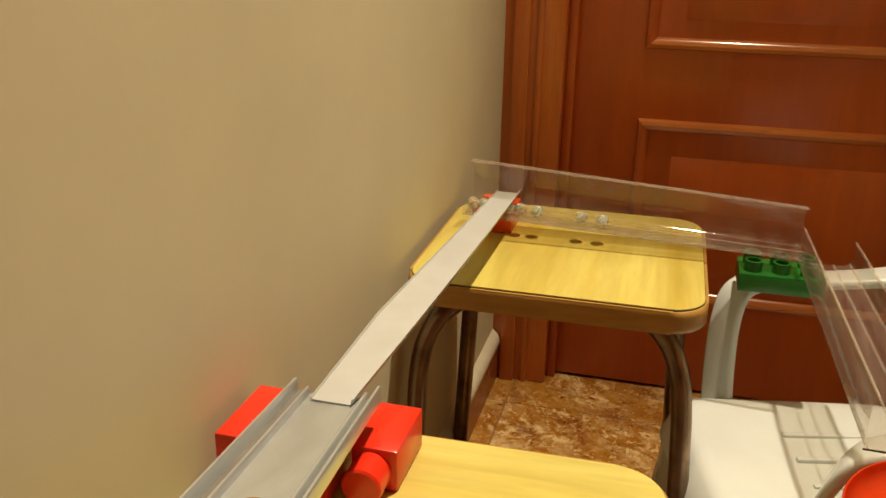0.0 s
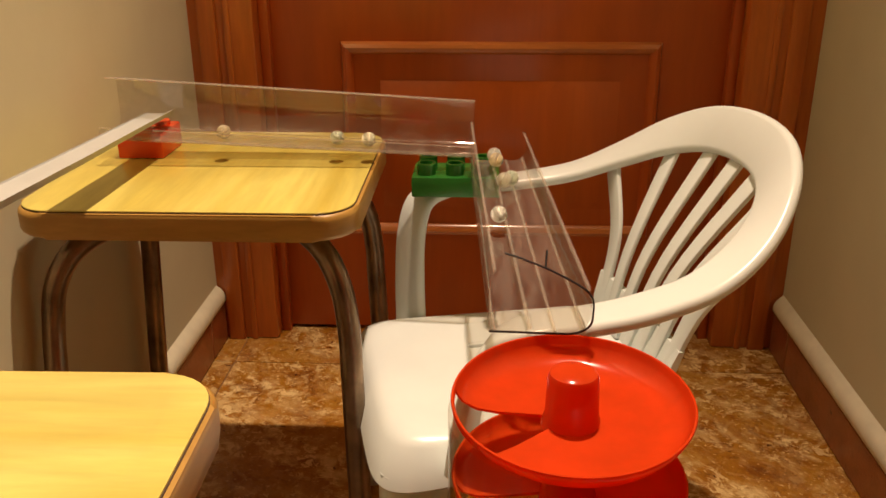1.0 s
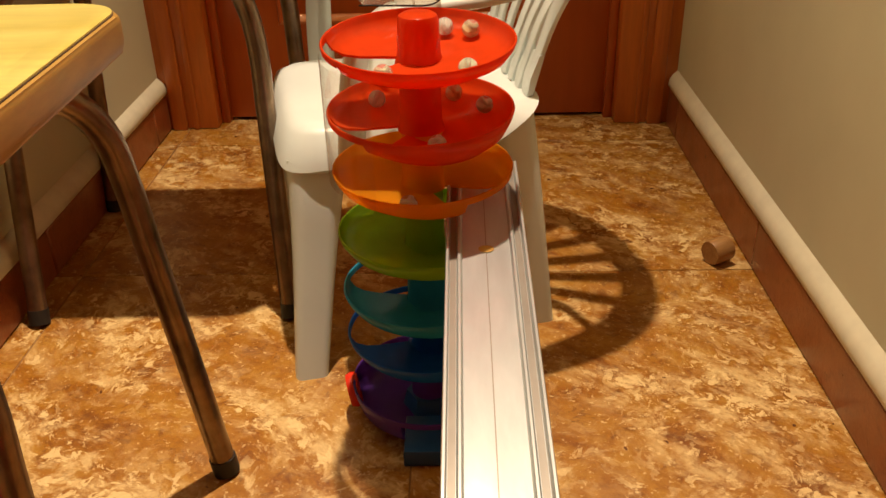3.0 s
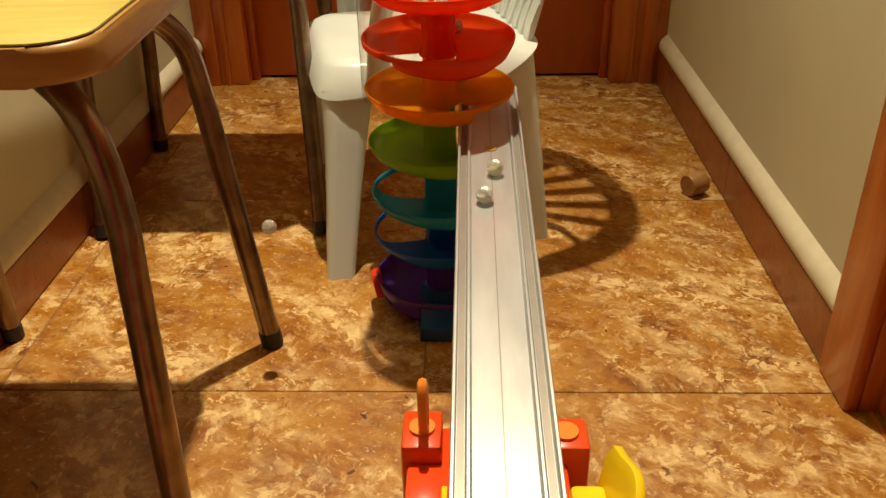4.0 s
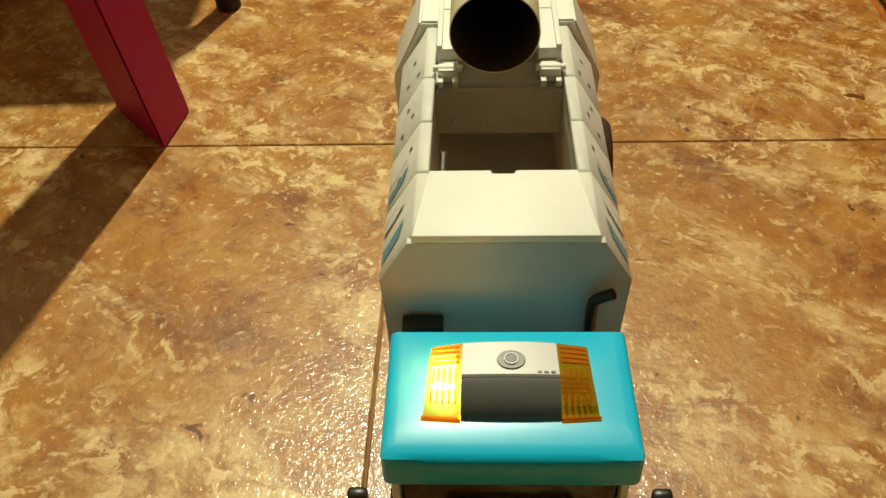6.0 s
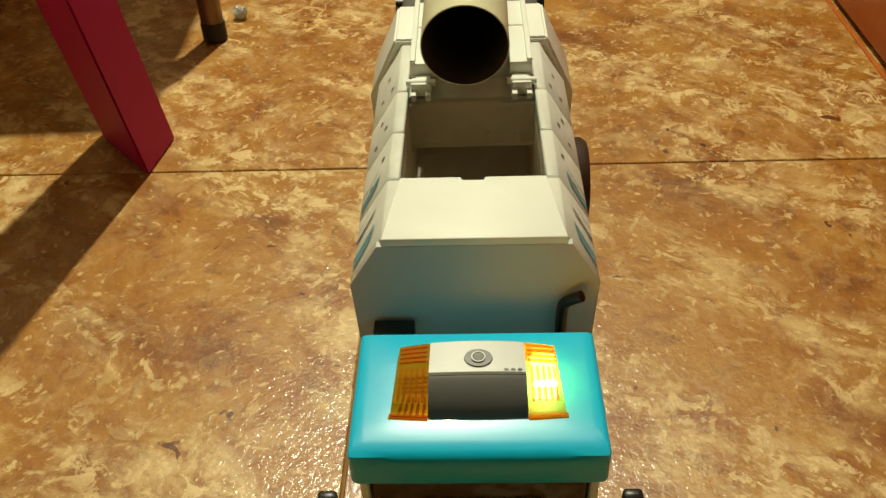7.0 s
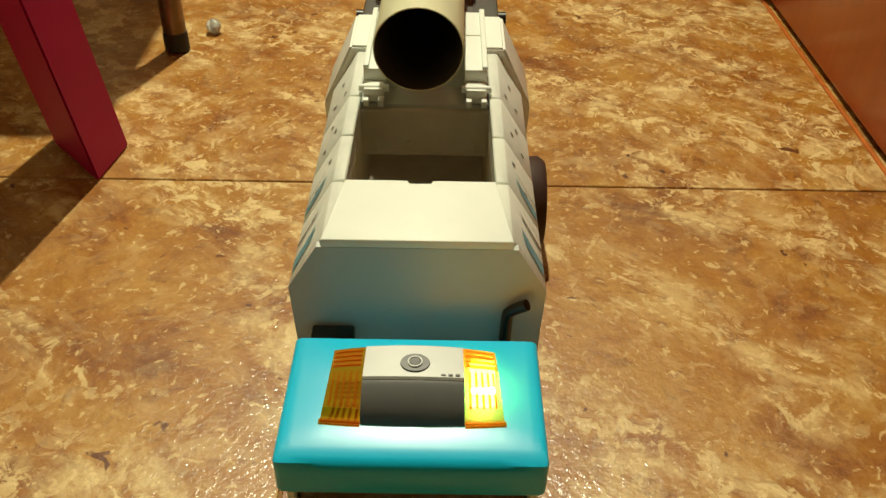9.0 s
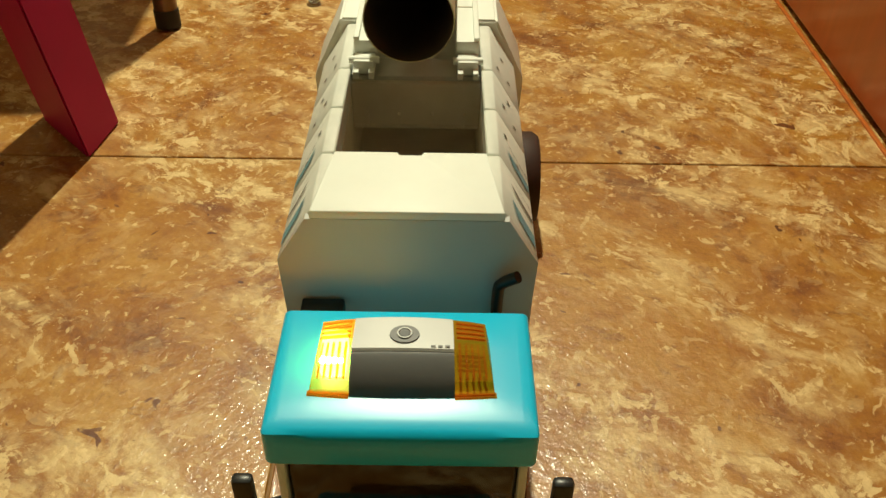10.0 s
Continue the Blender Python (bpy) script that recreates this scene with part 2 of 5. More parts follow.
M_D4 = tinted("dish_green", (0.32, 0.62, 0.03), 0.12, 0.2, 0.5)
M_D5 = tinted("dish_teal", (0.02, 0.42, 0.62), 0.14, 0.2, 0.5)
M_D6 = tinted("dish_blue", (0.01, 0.20, 0.66), 0.15, 0.2, 0.5)
M_D7 = tinted("dish_purple", (0.19, 0.07, 0.46), 0.18, 0.2, 0.5)
M_BASE = plain("blue_base_plastic", (0.014, 0.09, 0.28), 0.3)
M_TUBE = plain("cream_cardboard_tube", (0.68, 0.665, 0.45), 0.55, vary=0.06, scale=18, relief=0.1)
M_TUBE_IN = plain("tube_inside_shade", (0.10, 0.07, 0.045), 0.9)
M_WHITE = plain("white_truck_plastic", (0.87, 0.91, 0.85), 0.5, vary=0.025, scale=30)
M_SHELL = tinted("white_translucent_shell", (0.93, 0.95, 0.88), 0.0, 0.5, 0.28)
M_GREYP = plain("grey_truck_panel", (0.60, 0.61, 0.59), 0.36, vary=0.05, scale=12, relief=0.012, spec=0.4)
M_BIN = tinted("bin_inside_plastic", (0.96, 0.89, 0.77), 0.0, 0.3, 0.55)
M_DGREY = plain("dark_grey_plastic", (0.10, 0.095, 0.085), 0.4)
M_CYAN = plain("cyan_plastic", (0.03, 0.56, 0.90), 0.30, vary=0.04, scale=15, relief=0.015, coat=0.1)
M_DECAL = plain("blue_decal", (0.13, 0.33, 0.42), 0.4)
M_SILVER = plain("silver_plastic", (0.44, 0.45, 0.44), 0.42, 0.1, 0.04)
M_RING = plain("grey_ring", (0.085, 0.087, 0.088), 0.35)
M_SLATE = plain("slate_tone", (0.13, 0.135, 0.135), 0.3, 0.0, 0.05)
M_AMBER = tinted("amber_lens", (0.92, 0.42, 0.03), 0.70, 0.1)
M_GLOW = glowing("lit_lamp", (1.0, 0.97, 0.74), 20.0)
M_BLACK = plain("black_plastic", (0.012, 0.012, 0.012), 0.35)
M_SCREEN = plain("dark_windscreen", (0.015, 0.012, 0.012), 0.08)
M_PINK = plain("crimson_painted_wood", (0.46, 0.001, 0.10), 0.55, vary=0.08, scale=14, relief=0.1, spec=0.25)
M_CORK = wood("turned_wood_cup", (0.30, 0.14, 0.04), (0.50, 0.28, 0.10), (1, 1, 0.3), 40, 0.45)
M_GLASS = glass("marble_glass", (0.93, 0.96, 0.90), 0.02, 0.82)
M_VANE = [plain("marble_vane_" + k, c, 0.3) for k, c in
          (("white", (0.9, 0.9, 0.86)), ("cream", (0.88, 0.84, 0.62)), ("green", (0.72, 0.82, 0.60)), ("amber", (0.85, 0.66, 0.34)))]
M_BRASS = plain("hinge_metal", (0.55, 0.45, 0.3), 0.3, 0.9)


# ---- mesh helpers ----
def finish(bm, smooth=False):
    bmesh.ops.recalc_face_normals(bm, faces=bm.faces)
    for f in bm.faces:
        f.smooth = smooth
    return bm


def mesh_of(name, bm, material, smooth=False, auto=None):
    finish(bm, smooth or auto is not None)
    me = bpy.data.meshes.new(name)
    bm.to_mesh(me)
    bm.free()
    for m in (material if isinstance(material, (list, tuple)) else [material]):
        me.materials.append(m)
    if auto is not None:
        me.set_sharp_from_angle(angle=radians(auto))
    return me


def part(name, bm, material, parent, label="", auto=40):
    ob = new(name, mesh_of(name, bm, material, auto=auto))
    ob.parent = parent
    if label:
        ob["label"] = label
    return ob


def thing(name, label, category, m=None, group="", kind=""):
    ob = new(name)
    ob.empty_display_size = 0.05
    if m is not None:
        ob.matrix_basis = m
    return tagged(ob, label, category, group, kind)


def solid(name, bm, material, label, category, m=None, group="", kind="", auto=40):
    ob = new(name, mesh_of(name, bm, material, auto=auto))
    if m is not None:
        ob.matrix_basis = m
    return tagged(ob, label, category, group, kind)


def box(x0, y0, z0, x1, y1, z1, bevel=0.0, seg=2, bm=None):
    own = bmesh.new()
    v = bmesh.ops.create_cube(own, size=1)["verts"]
    for k in v:
        k.co = Vector(((x0 + x1) / 2 + k.co.x * (x1 - x0), (y0 + y1) / 2 + k.co.y * (y1 - y0), (z0 + z1) / 2 + k.co.z * (z1 - z0)))
    if bevel:
        bmesh.ops.bevel(own, geom=own.edges[:], offset=bevel, segments=seg, affect="EDGES", profile=0.5)
    return join(bm, own)


def join(bm, own):
    if bm is None:
        return own
    me = bpy.data.meshes.new("tmp")
    own.to_mesh(me)
    own.free()
    bm.from_mesh(me)
    bpy.data.meshes.remove(me)
    return bm


def tube(points, radius, n=12, bm=None, caps=True, flat=None):
    """A round bar along points; radius may vary per point; flat scales its second axis."""
    bm = bm or bmesh.new()
    pts = [Vector(p) for p in points]
    rad = radius if isinstance(radius, (list, tuple)) else [radius] * len(pts)
    rings, side = [], None
    for i, p in enumerate(pts):
        d = (pts[min(i + 1, len(pts) - 1)] - pts[max(i - 1, 0)]).normalized()
        if side is None:
            side = d.cross(Vector((0, 0, 1)))
            if side.length < 0.05:
                side = d.cross(Vector((1, 0, 0)))
        side = (side - d * side.dot(d)).normalized()
        up = d.cross(side)
        k = 1 if flat is None else flat
        rings.append([bm.verts.new(p + (side * math.cos(a) + up * math.sin(a) * k) * rad[i]) for a in [2 * math.pi * j / n for j in range(n)]])
    for a, b in zip(rings, rings[1:]):
        for j in range(n):
            bm.faces.new((a[j], a[(j + 1) % n], b[(j + 1) % n], b[j]))
    if caps:
        bm.faces.new(rings[0][::-1])
        bm.faces.new(rings[-1])
    return bm


def spline(pts, n=8):
    """Points along a smooth curve through pts."""
    pts = [Vector(p) for p in pts]
    ext = [2 * pts[0] - pts[1]] + pts + [2 * pts[-1] - pts[-2]]
    out = []
    for i in range(1, len(ext) - 2):
        a, b, c, d = ext[i - 1:i + 3]
        for k in range(n):
            t = k / n
            out.append(0.5 * ((2 * b) + (c - a) * t + (2 * a - 5 * b + 4 * c - d) * t * t + (3 * b - a - 3 * c + d) * t ** 3))
    out.append(pts[-1])
    return out


def extrude_profile(profile, path, bm=None, closed=True, caps=True):
    """A profile of (side, up) pairs carried along path; each stop is (place, side axis, up axis, scale)."""
    bm = bm or bmesh.new()
    rings = []
    for p, s, u, k in path:
        p, s, u = Vector(p), Vector(s), Vector(u)
        rings.append([bm.verts.new(p + s * a * k + u * b * k) for a, b in profile])
    n = len(profile)
    for a, b in zip(rings, rings[1:]):
        for j in range(n if closed else n - 1):
            bm.faces.new((a[j], a[(j + 1) % n], b[(j + 1) % n], b[j]))
    if caps and closed:
        bm.faces.new(rings[0][::-1])
        bm.faces.new(rings[-1])
    return bm


def thick_line(points, t):
    """A closed profile of thickness t round an open line of (a, b) points."""
    left, right = [], []
    for i, (a, b) in enumerate(points):
        p, q = points[max(i - 1, 0)], points[min(i + 1, len(points) - 1)]
        dx, dy = q[0] - p[0], q[1] - p[1]
        k = math.hypot(dx, dy) or 1
        left.append((a - dy / k * t / 2, b + dx / k * t / 2))
        right.append((a + dy / k * t / 2, b - dx / k * t / 2))
    return left + right[::-1]


def lathe(profile, n=48, a0=0.0, a1=360.0, bm=None, centre=(0, 0)):
    """A closed profile of (radius, z) turned about z from a0 to a1 degrees."""
    bm = bm or bmesh.new()
    full = abs(a1 - a0) > 359.9
    m = n if full else n + 1
    rings = []
    for i in range(m):
        a = radians(a0 + (a1 - a0) * i / n)
        rings.append([bm.verts.new((centre[0] + r * math.cos(a), centre[1] + r * math.sin(a), z)) for r, z in profile])
    k = len(profile)
    for i in range(n):
        a, b = rings[i], rings[(i + 1) % m]
        for j in range(k):
            bm.faces.new((a[j], a[(j + 1) % k], b[(j + 1) % k], b[j]))
    if not full:
        bm.faces.new(rings[0])
        bm.faces.new(rings[-1][::-1])
    return bm


def disc(centre, radius, height, n=24, bm=None):
    return lathe([(0.0001, centre[2]), (radius, centre[2]), (radius, centre[2] + height), (0.0001, centre[2] + height)], n, bm=bm, centre=centre[:2])


def prism(outline, z0, z1, bevel=0.0, bm=None, seg=2):
    own = bmesh.new()
    lo = [own.verts.new((x, y, z0)) for x, y in outline]
    hi = [own.verts.new((x, y, z1)) for x, y in outline]
    n = len(outline)
    own.faces.new(lo[::-1])
    own.faces.new(hi)
    for i in range(n):
        own.faces.new((lo[i], lo[(i + 1) % n], hi[(i + 1) % n], hi[i]))
    if bevel:
        rim = [e for e in own.edges if abs(e.verts[0].co.z - e.verts[1].co.z) < 1e-6]
        bmesh.ops.bevel(own, geom=rim, offset=bevel, segments=seg, affect="EDGES", profile=0.5)
    return join(bm, own)


def rounded(x0, y0, x1, y1, r, n=8):
    out = []
    for cx, cy, a in ((x1 - r, y1 - r, 0), (x0 + r, y1 - r, 90), (x0 + r, y0 + r, 180), (x1 - r, y0 + r, 270)):
        out += [(cx + r * math.cos(radians(a + 90 * k / n)), cy + r * math.sin(radians(a + 90 * k / n))) for k in range(n + 1)]
    return out


# ---- the corridor ----
XL, XR, YD, YB, ZC = -0.004, 0.962, 2.0, -3.6, 2.65
DOOR_Y0, DOOR_Y1 = 0.14, 0.952      # doorway in the wall on the right
structure = dict(kind="structure")
solid("wall_west", box(XL - 0.1, YB, 0, XL, 2.2, ZC), M_WALL, "cream painted plaster wall", "wall", **structure)
wall_east = box(XR, DOOR_Y1 + 0.055, 0, XR + 0.1, 2.2, ZC)
box(XR, YB, 0, XR + 0.1, DOOR_Y0 - 0.055, ZC, bm=wall_east)
box(XR, DOOR_Y0 - 0.055, 2.12, XR + 0.1, DOOR_Y1 + 0.055, ZC, bm=wall_east)
solid("wall_east", wall_east, M_WALL, "cream painted plaster wall with a doorway", "wall", **structure)
wall_north = box(XL, 2.06, 2.1, XR, 2.2, ZC)
box(XL, 2.10, 0, XR, 2.2, 2.1, bm=wall_north)
solid("wall_north", wall_north, M_WALL, "cream painted wall over the end door", "wall", **structure)
solid("wall_south", box(XL - 0.1, YB - 0.1, 0, XR + 0.1, YB, ZC), M_WALL, "cream painted wall closing the corridor", "wall", **structure)
solid("ceiling", box(XL - 0.1, YB - 0.1, ZC, XR + 0.1, 2.2, ZC + 0.1), M_CEIL, "white painted ceiling", "ceiling", **structure)
floor = solid("floor", box(XL - 0.1, YB, -0.05, XR + 0.12, 2.1, -0.0015), M_GROUT, "brown mottled stoneware tile floor", "floor", **structure)


def profile_bar(name, outline, y0, y1, material, label, mirror=False, x=0.0):
    """A moulding along the corridor: outline of (out from the wall, z)."""
    s = -1 if mirror else 1
    bm = extrude_profile(outline, [((x, y0, 0), (s, 0, 0), (0, 0, 1), 1), ((x, y1, 0), (s, 0, 0), (0, 0, 1), 1)])
    return solid(name, bm, material, label, "baseboard", **structure)


BEAD = [(0, 0.0715), (0.0125, 0.0715), (0.0145, 0.074), (0.0145, 0.082), (0.0125, 0.0885), (0.0085, 0.0945), (0.003, 0.0995), (0, 0.1025)]
profile_bar("trim_west", BEAD, YB, YD - 0.002, M_BEAD, "cream painted bead above the skirting tiles", x=XL)
profile_bar("trim_east", BEAD, DOOR_Y1 + 0.075, YD - 0.002, M_BEAD, "cream painted bead above the skirting tiles", True, XR)


# ---- end door with casing ----
def end_door():
    door = thing("door_1", "closed reddish varnished wooden door with raised mouldings", "door", kind="structure")
    leaf = box(0.112, 2.045, 0.006, 0.85, 2.085, 2.05, 0.002)
    part("leaf", leaf, M_DOOR, door)

    def mould(x0, x1, z0, z1, k=0.014):
        # raised frame of four mitred bars
        prof = [(0, 0), (0.003, 0.009), (0.009, 0.012), (0.015, 0.009), (0.020, 0)]
        bars = []
        cs = [(x0, z0), (x1, z0), (x1, z1), (x0, z1)]
        for i in range(4):
            bm = bmesh.new()
            (ax, az), (bx, bz) = cs[i], cs[(i + 1) % 4]
            inx = [(1, 1), (-1, 1), (-1, -1), (1, -1)]
            rings = []
            for (cx, cz), (sx, sz) in (((ax, az), inx[i]), ((bx, bz), inx[(i + 1) % 4])):
                rings.append([bm.verts.new((cx + sx * a, 2.045 - b, cz + sz * a)) for a, b in prof])
            for j in range(len(prof) - 1):
                bm.faces.new((rings[0][j], rings[0][j + 1], rings[1][j + 1], rings[1][j]))
            bars.append(bm)
        # level bars take a lighter wood: the light they catch is in the colour
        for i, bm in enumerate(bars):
            part("moulding", bm, M_MOULD_LIT if i in (0, 2) else M_DOOR, door, "glossy moulding, coloured lighter for the light on it" if i in (0, 2) else "")
        # raised field inside the frame
        a, b = 0.062, 0.078
        bm = bmesh.new()
        outer = [bm.verts.new((x, 2.0445, z)) for x, z in ((x0 + a, z0 + a * 0.8), (x1 - a, z0 + a * 0.8), (x1 - a, z1 - a), (x0 + a, z1 - a))]
        inner = [bm.verts.new((x, 2.036, z)) for x, z in ((x0 + b, z0 + b * 0.85), (x1 - b, z0 + b * 0.85), (x1 - b, z1 - b), (x0 + b, z1 - b))]
        bm.faces.new(inner)
        for j in range(4):
            bm.faces.new((outer[j], outer[(j + 1) % 4], inner[(j + 1) % 4], inner[j]))
        part("panel", bm, M_DOOR, door)

    mould(0.225, 0.735, 0.185, 0.512)
    mould(0.225, 0.735, 0.629, 1.02)
    mould(0.225, 0.735, 1.15, 1.90)
    for x0, x1 in ((0.0, 0.1), (0.85, 0.952)):
        bm = box(x0 - 0.008 if x0 < 0.5 else x0 + 0.002, 2.0, 0, x1 - 0.002 if x0 < 0.5 else x1 + 0.013, 2.06, 2.1, 0.004)
        s = 1 if x0 < 0.5 else -1
        e = x0 if s > 0 else x1
        box(min(e + s * 0.012, e + s * 0.040), 1.992, 0, max(e + s * 0.012, e + s * 0.040), 2.0, 2.1, 0.003, bm=bm)
        box(min(e + s * 0.052, e + s * 0.062), 1.995, 0, max(e + s * 0.052, e + s * 0.062), 2.0, 2.1, 0.002, bm=bm)
        part("casing", bm, M_CASING, door, "varnished wooden door casing")
        q = x1 - 0.002 if s > 0 else x0 + 0.002
        part("stop", box(min(q, q + s * 0.016), 2.03, 0, max(q, q + s * 0.016), 2.06, 2.1, 0.002), M_DOOR, door)
    part("casing", box(0.0, 2.0, 2.0505, 0.952, 2.06, 2.1, 0.003), M_CASING, door)


end_door()


# ---- side door ----
def side_door():
    door = thing("door_2", "closed reddish veneered door in its wooden casing", "door", kind="structure")
    part("leaf", box(0.978, DOOR_Y0 + 0.004, 0.006, 1.015, DOOR_Y1 - 0.004, 2.05, 0.002), M_DOOR, door)
    for y0, y1 in ((DOOR_Y1, DOOR_Y1 + 0.075), (DOOR_Y0 - 0.075, DOOR_Y0)):
        bm = box(0.945, y0, 0, 0.9615, y1, 2.1, 0.004)
        box(0.9615, max(y0, DOOR_Y0 - 0.05), 0, 1.04, min(y1, DOOR_Y1 + 0.05), 2.1, 0.001, bm=bm)
        part("casing", bm, M_CASING, door, "varnished wooden door casing")
    part("casing", box(0.945, DOOR_Y0, 2.0505, 0.9615, DOOR_Y1, 2.1, 0.003), M_CASING, door)
    part("sill", box(0.9715, DOOR_Y0, -0.003, 0.9755, DOOR_Y1, 0.0022, 0.0008), M_CASING, door)
    for z in (0.26, 1.8):
        hinge = tube([(0.972, DOOR_Y1 - 0.004, z - 0.03), (0.972, DOOR_Y1 - 0.004, z + 0.03)], 0.005)
        disc((0.972, DOOR_Y1 - 0.004, z + 0.03), 0.006, 0.006, bm=hinge)
        part("hinge", hinge, M_BRASS, door, "small brass hinge")


side_door()


# ---- ceiling lamp ----
def ceiling_lamp():
    lamp = thing("ceiling_lamp", "small round white ceiling lamp, lit", "lamp")
    part("base", lathe([(0.0001, 2.64), (0.07, 2.64), (0.07, 2.65), (0.0001, 2.65)]), M_CEIL, lamp).matrix_basis = pose(0.49, 1.62, 0)
    part("socket", lathe([(0.0001, 2.625), (0.02, 2.625), (0.02, 2.64), (0.0001, 2.64)]), M_WHITE, lamp).matrix_basis = pose(0.49, 1.62, 0)


ceiling_lamp()


# ---- stools ----
def stool(cx, cy, seat_z, turn, top, label, wide, deep, feet):
    """A square laminate seat on four bent tube legs; feet are (x, y, inset of the knee) from the seat's centre."""
    st = thing("stool", label, "stool", pose(cx, cy, 0, 0, 0, turn), "laminate stools")
    hx, hy = wide / 2, deep / 2
    part("seat", prism(rounded(-hx, -hy, hx, hy, 0.04), seat_z - 0.028, seat_z - 0.002, 0.006, seg=3), M_EDGE, st, "tan edge band round the seat board")
    part("laminate", prism(rounded(-hx + 0.004, -hy + 0.004, hx - 0.004, hy - 0.004, 0.038), seat_z - 0.0018, seat_z, 0.0006), top, st, "yellow wood-grain laminate top")
    part("seam", prism(rounded(-hx + 0.0032, -hy + 0.0032, hx - 0.0032, hy - 0.0032, 0.04), seat_z - 0.003, seat_z - 0.0012), M_SEAM, st)
    u = seat_z - 0.040
    for fx, fy, inset in feet:
        sx, sy = (1 if fx > 0 else -1), (1 if fy > 0 else -1)
        kx, ky = sx * (hx - inset), sy * (hy - 0.030)
        pts = [(kx - sx * 0.095, ky - sy * 0.080, u + 0.002), (kx - sx * 0.060, ky - sy * 0.052, u - 0.001), (kx - sx * 0.026, ky - sy * 0.024, u - 0.018),
               (kx - sx * 0.007, ky - sy * 0.007, u - 0.052), (kx, ky, u - 0.10)]
        knee, foot = Vector(pts[-1]), Vector((fx, fy, 0.016))
        pts += [tuple(knee.lerp(foot, k)) for k in (0.15, 0.5, 0.85, 1.0)]
        leg = part("leg", tube(spline(pts, 6), 0.0118), M_STEEL, st, "worn brown chromed steel tube leg")
        a, b = Vector(pts[-2]), Vector(pts[-1])
        d = (b - a).normalized()
        part("foot_cap", tube([b - d * 0.004, b + d * 0.0145], 0.0128), M_RUBBER, leg, "black rubber foot cap")
    for sy in (-1, 1):
        part("rail", tube([(-hx + 0.100, -sy * (hy - 0.106), seat_z - 0.039), (hx - 0.100, sy * (hy - 0.106), seat_z - 0.039)], 0.0095), M_STEEL, st)
    return st


stool(0.1595, 0.926, 0.447, 1.5, M_LAM2, "low stool with yellow wood-grain laminate seat and tube legs", 0.312, 0.343,
      [(0.171, 0.138, 0.022), (0.150, -0.168, 0.011), (-0.140, 0.157, 0.020), (-0.146, -0.160, 0.020)])
stool(0.1735, 1.549, 0.447, 0.5, M_LAM, "low stool with yellow laminate seat under the clear channel", 0.334, 0.318,
      [(0.171, -0.206, 0.014), (-0.142, -0.214, 0.014), (-0.155, 0.104, 0.020), (0.160, 0.110, 0.020)])


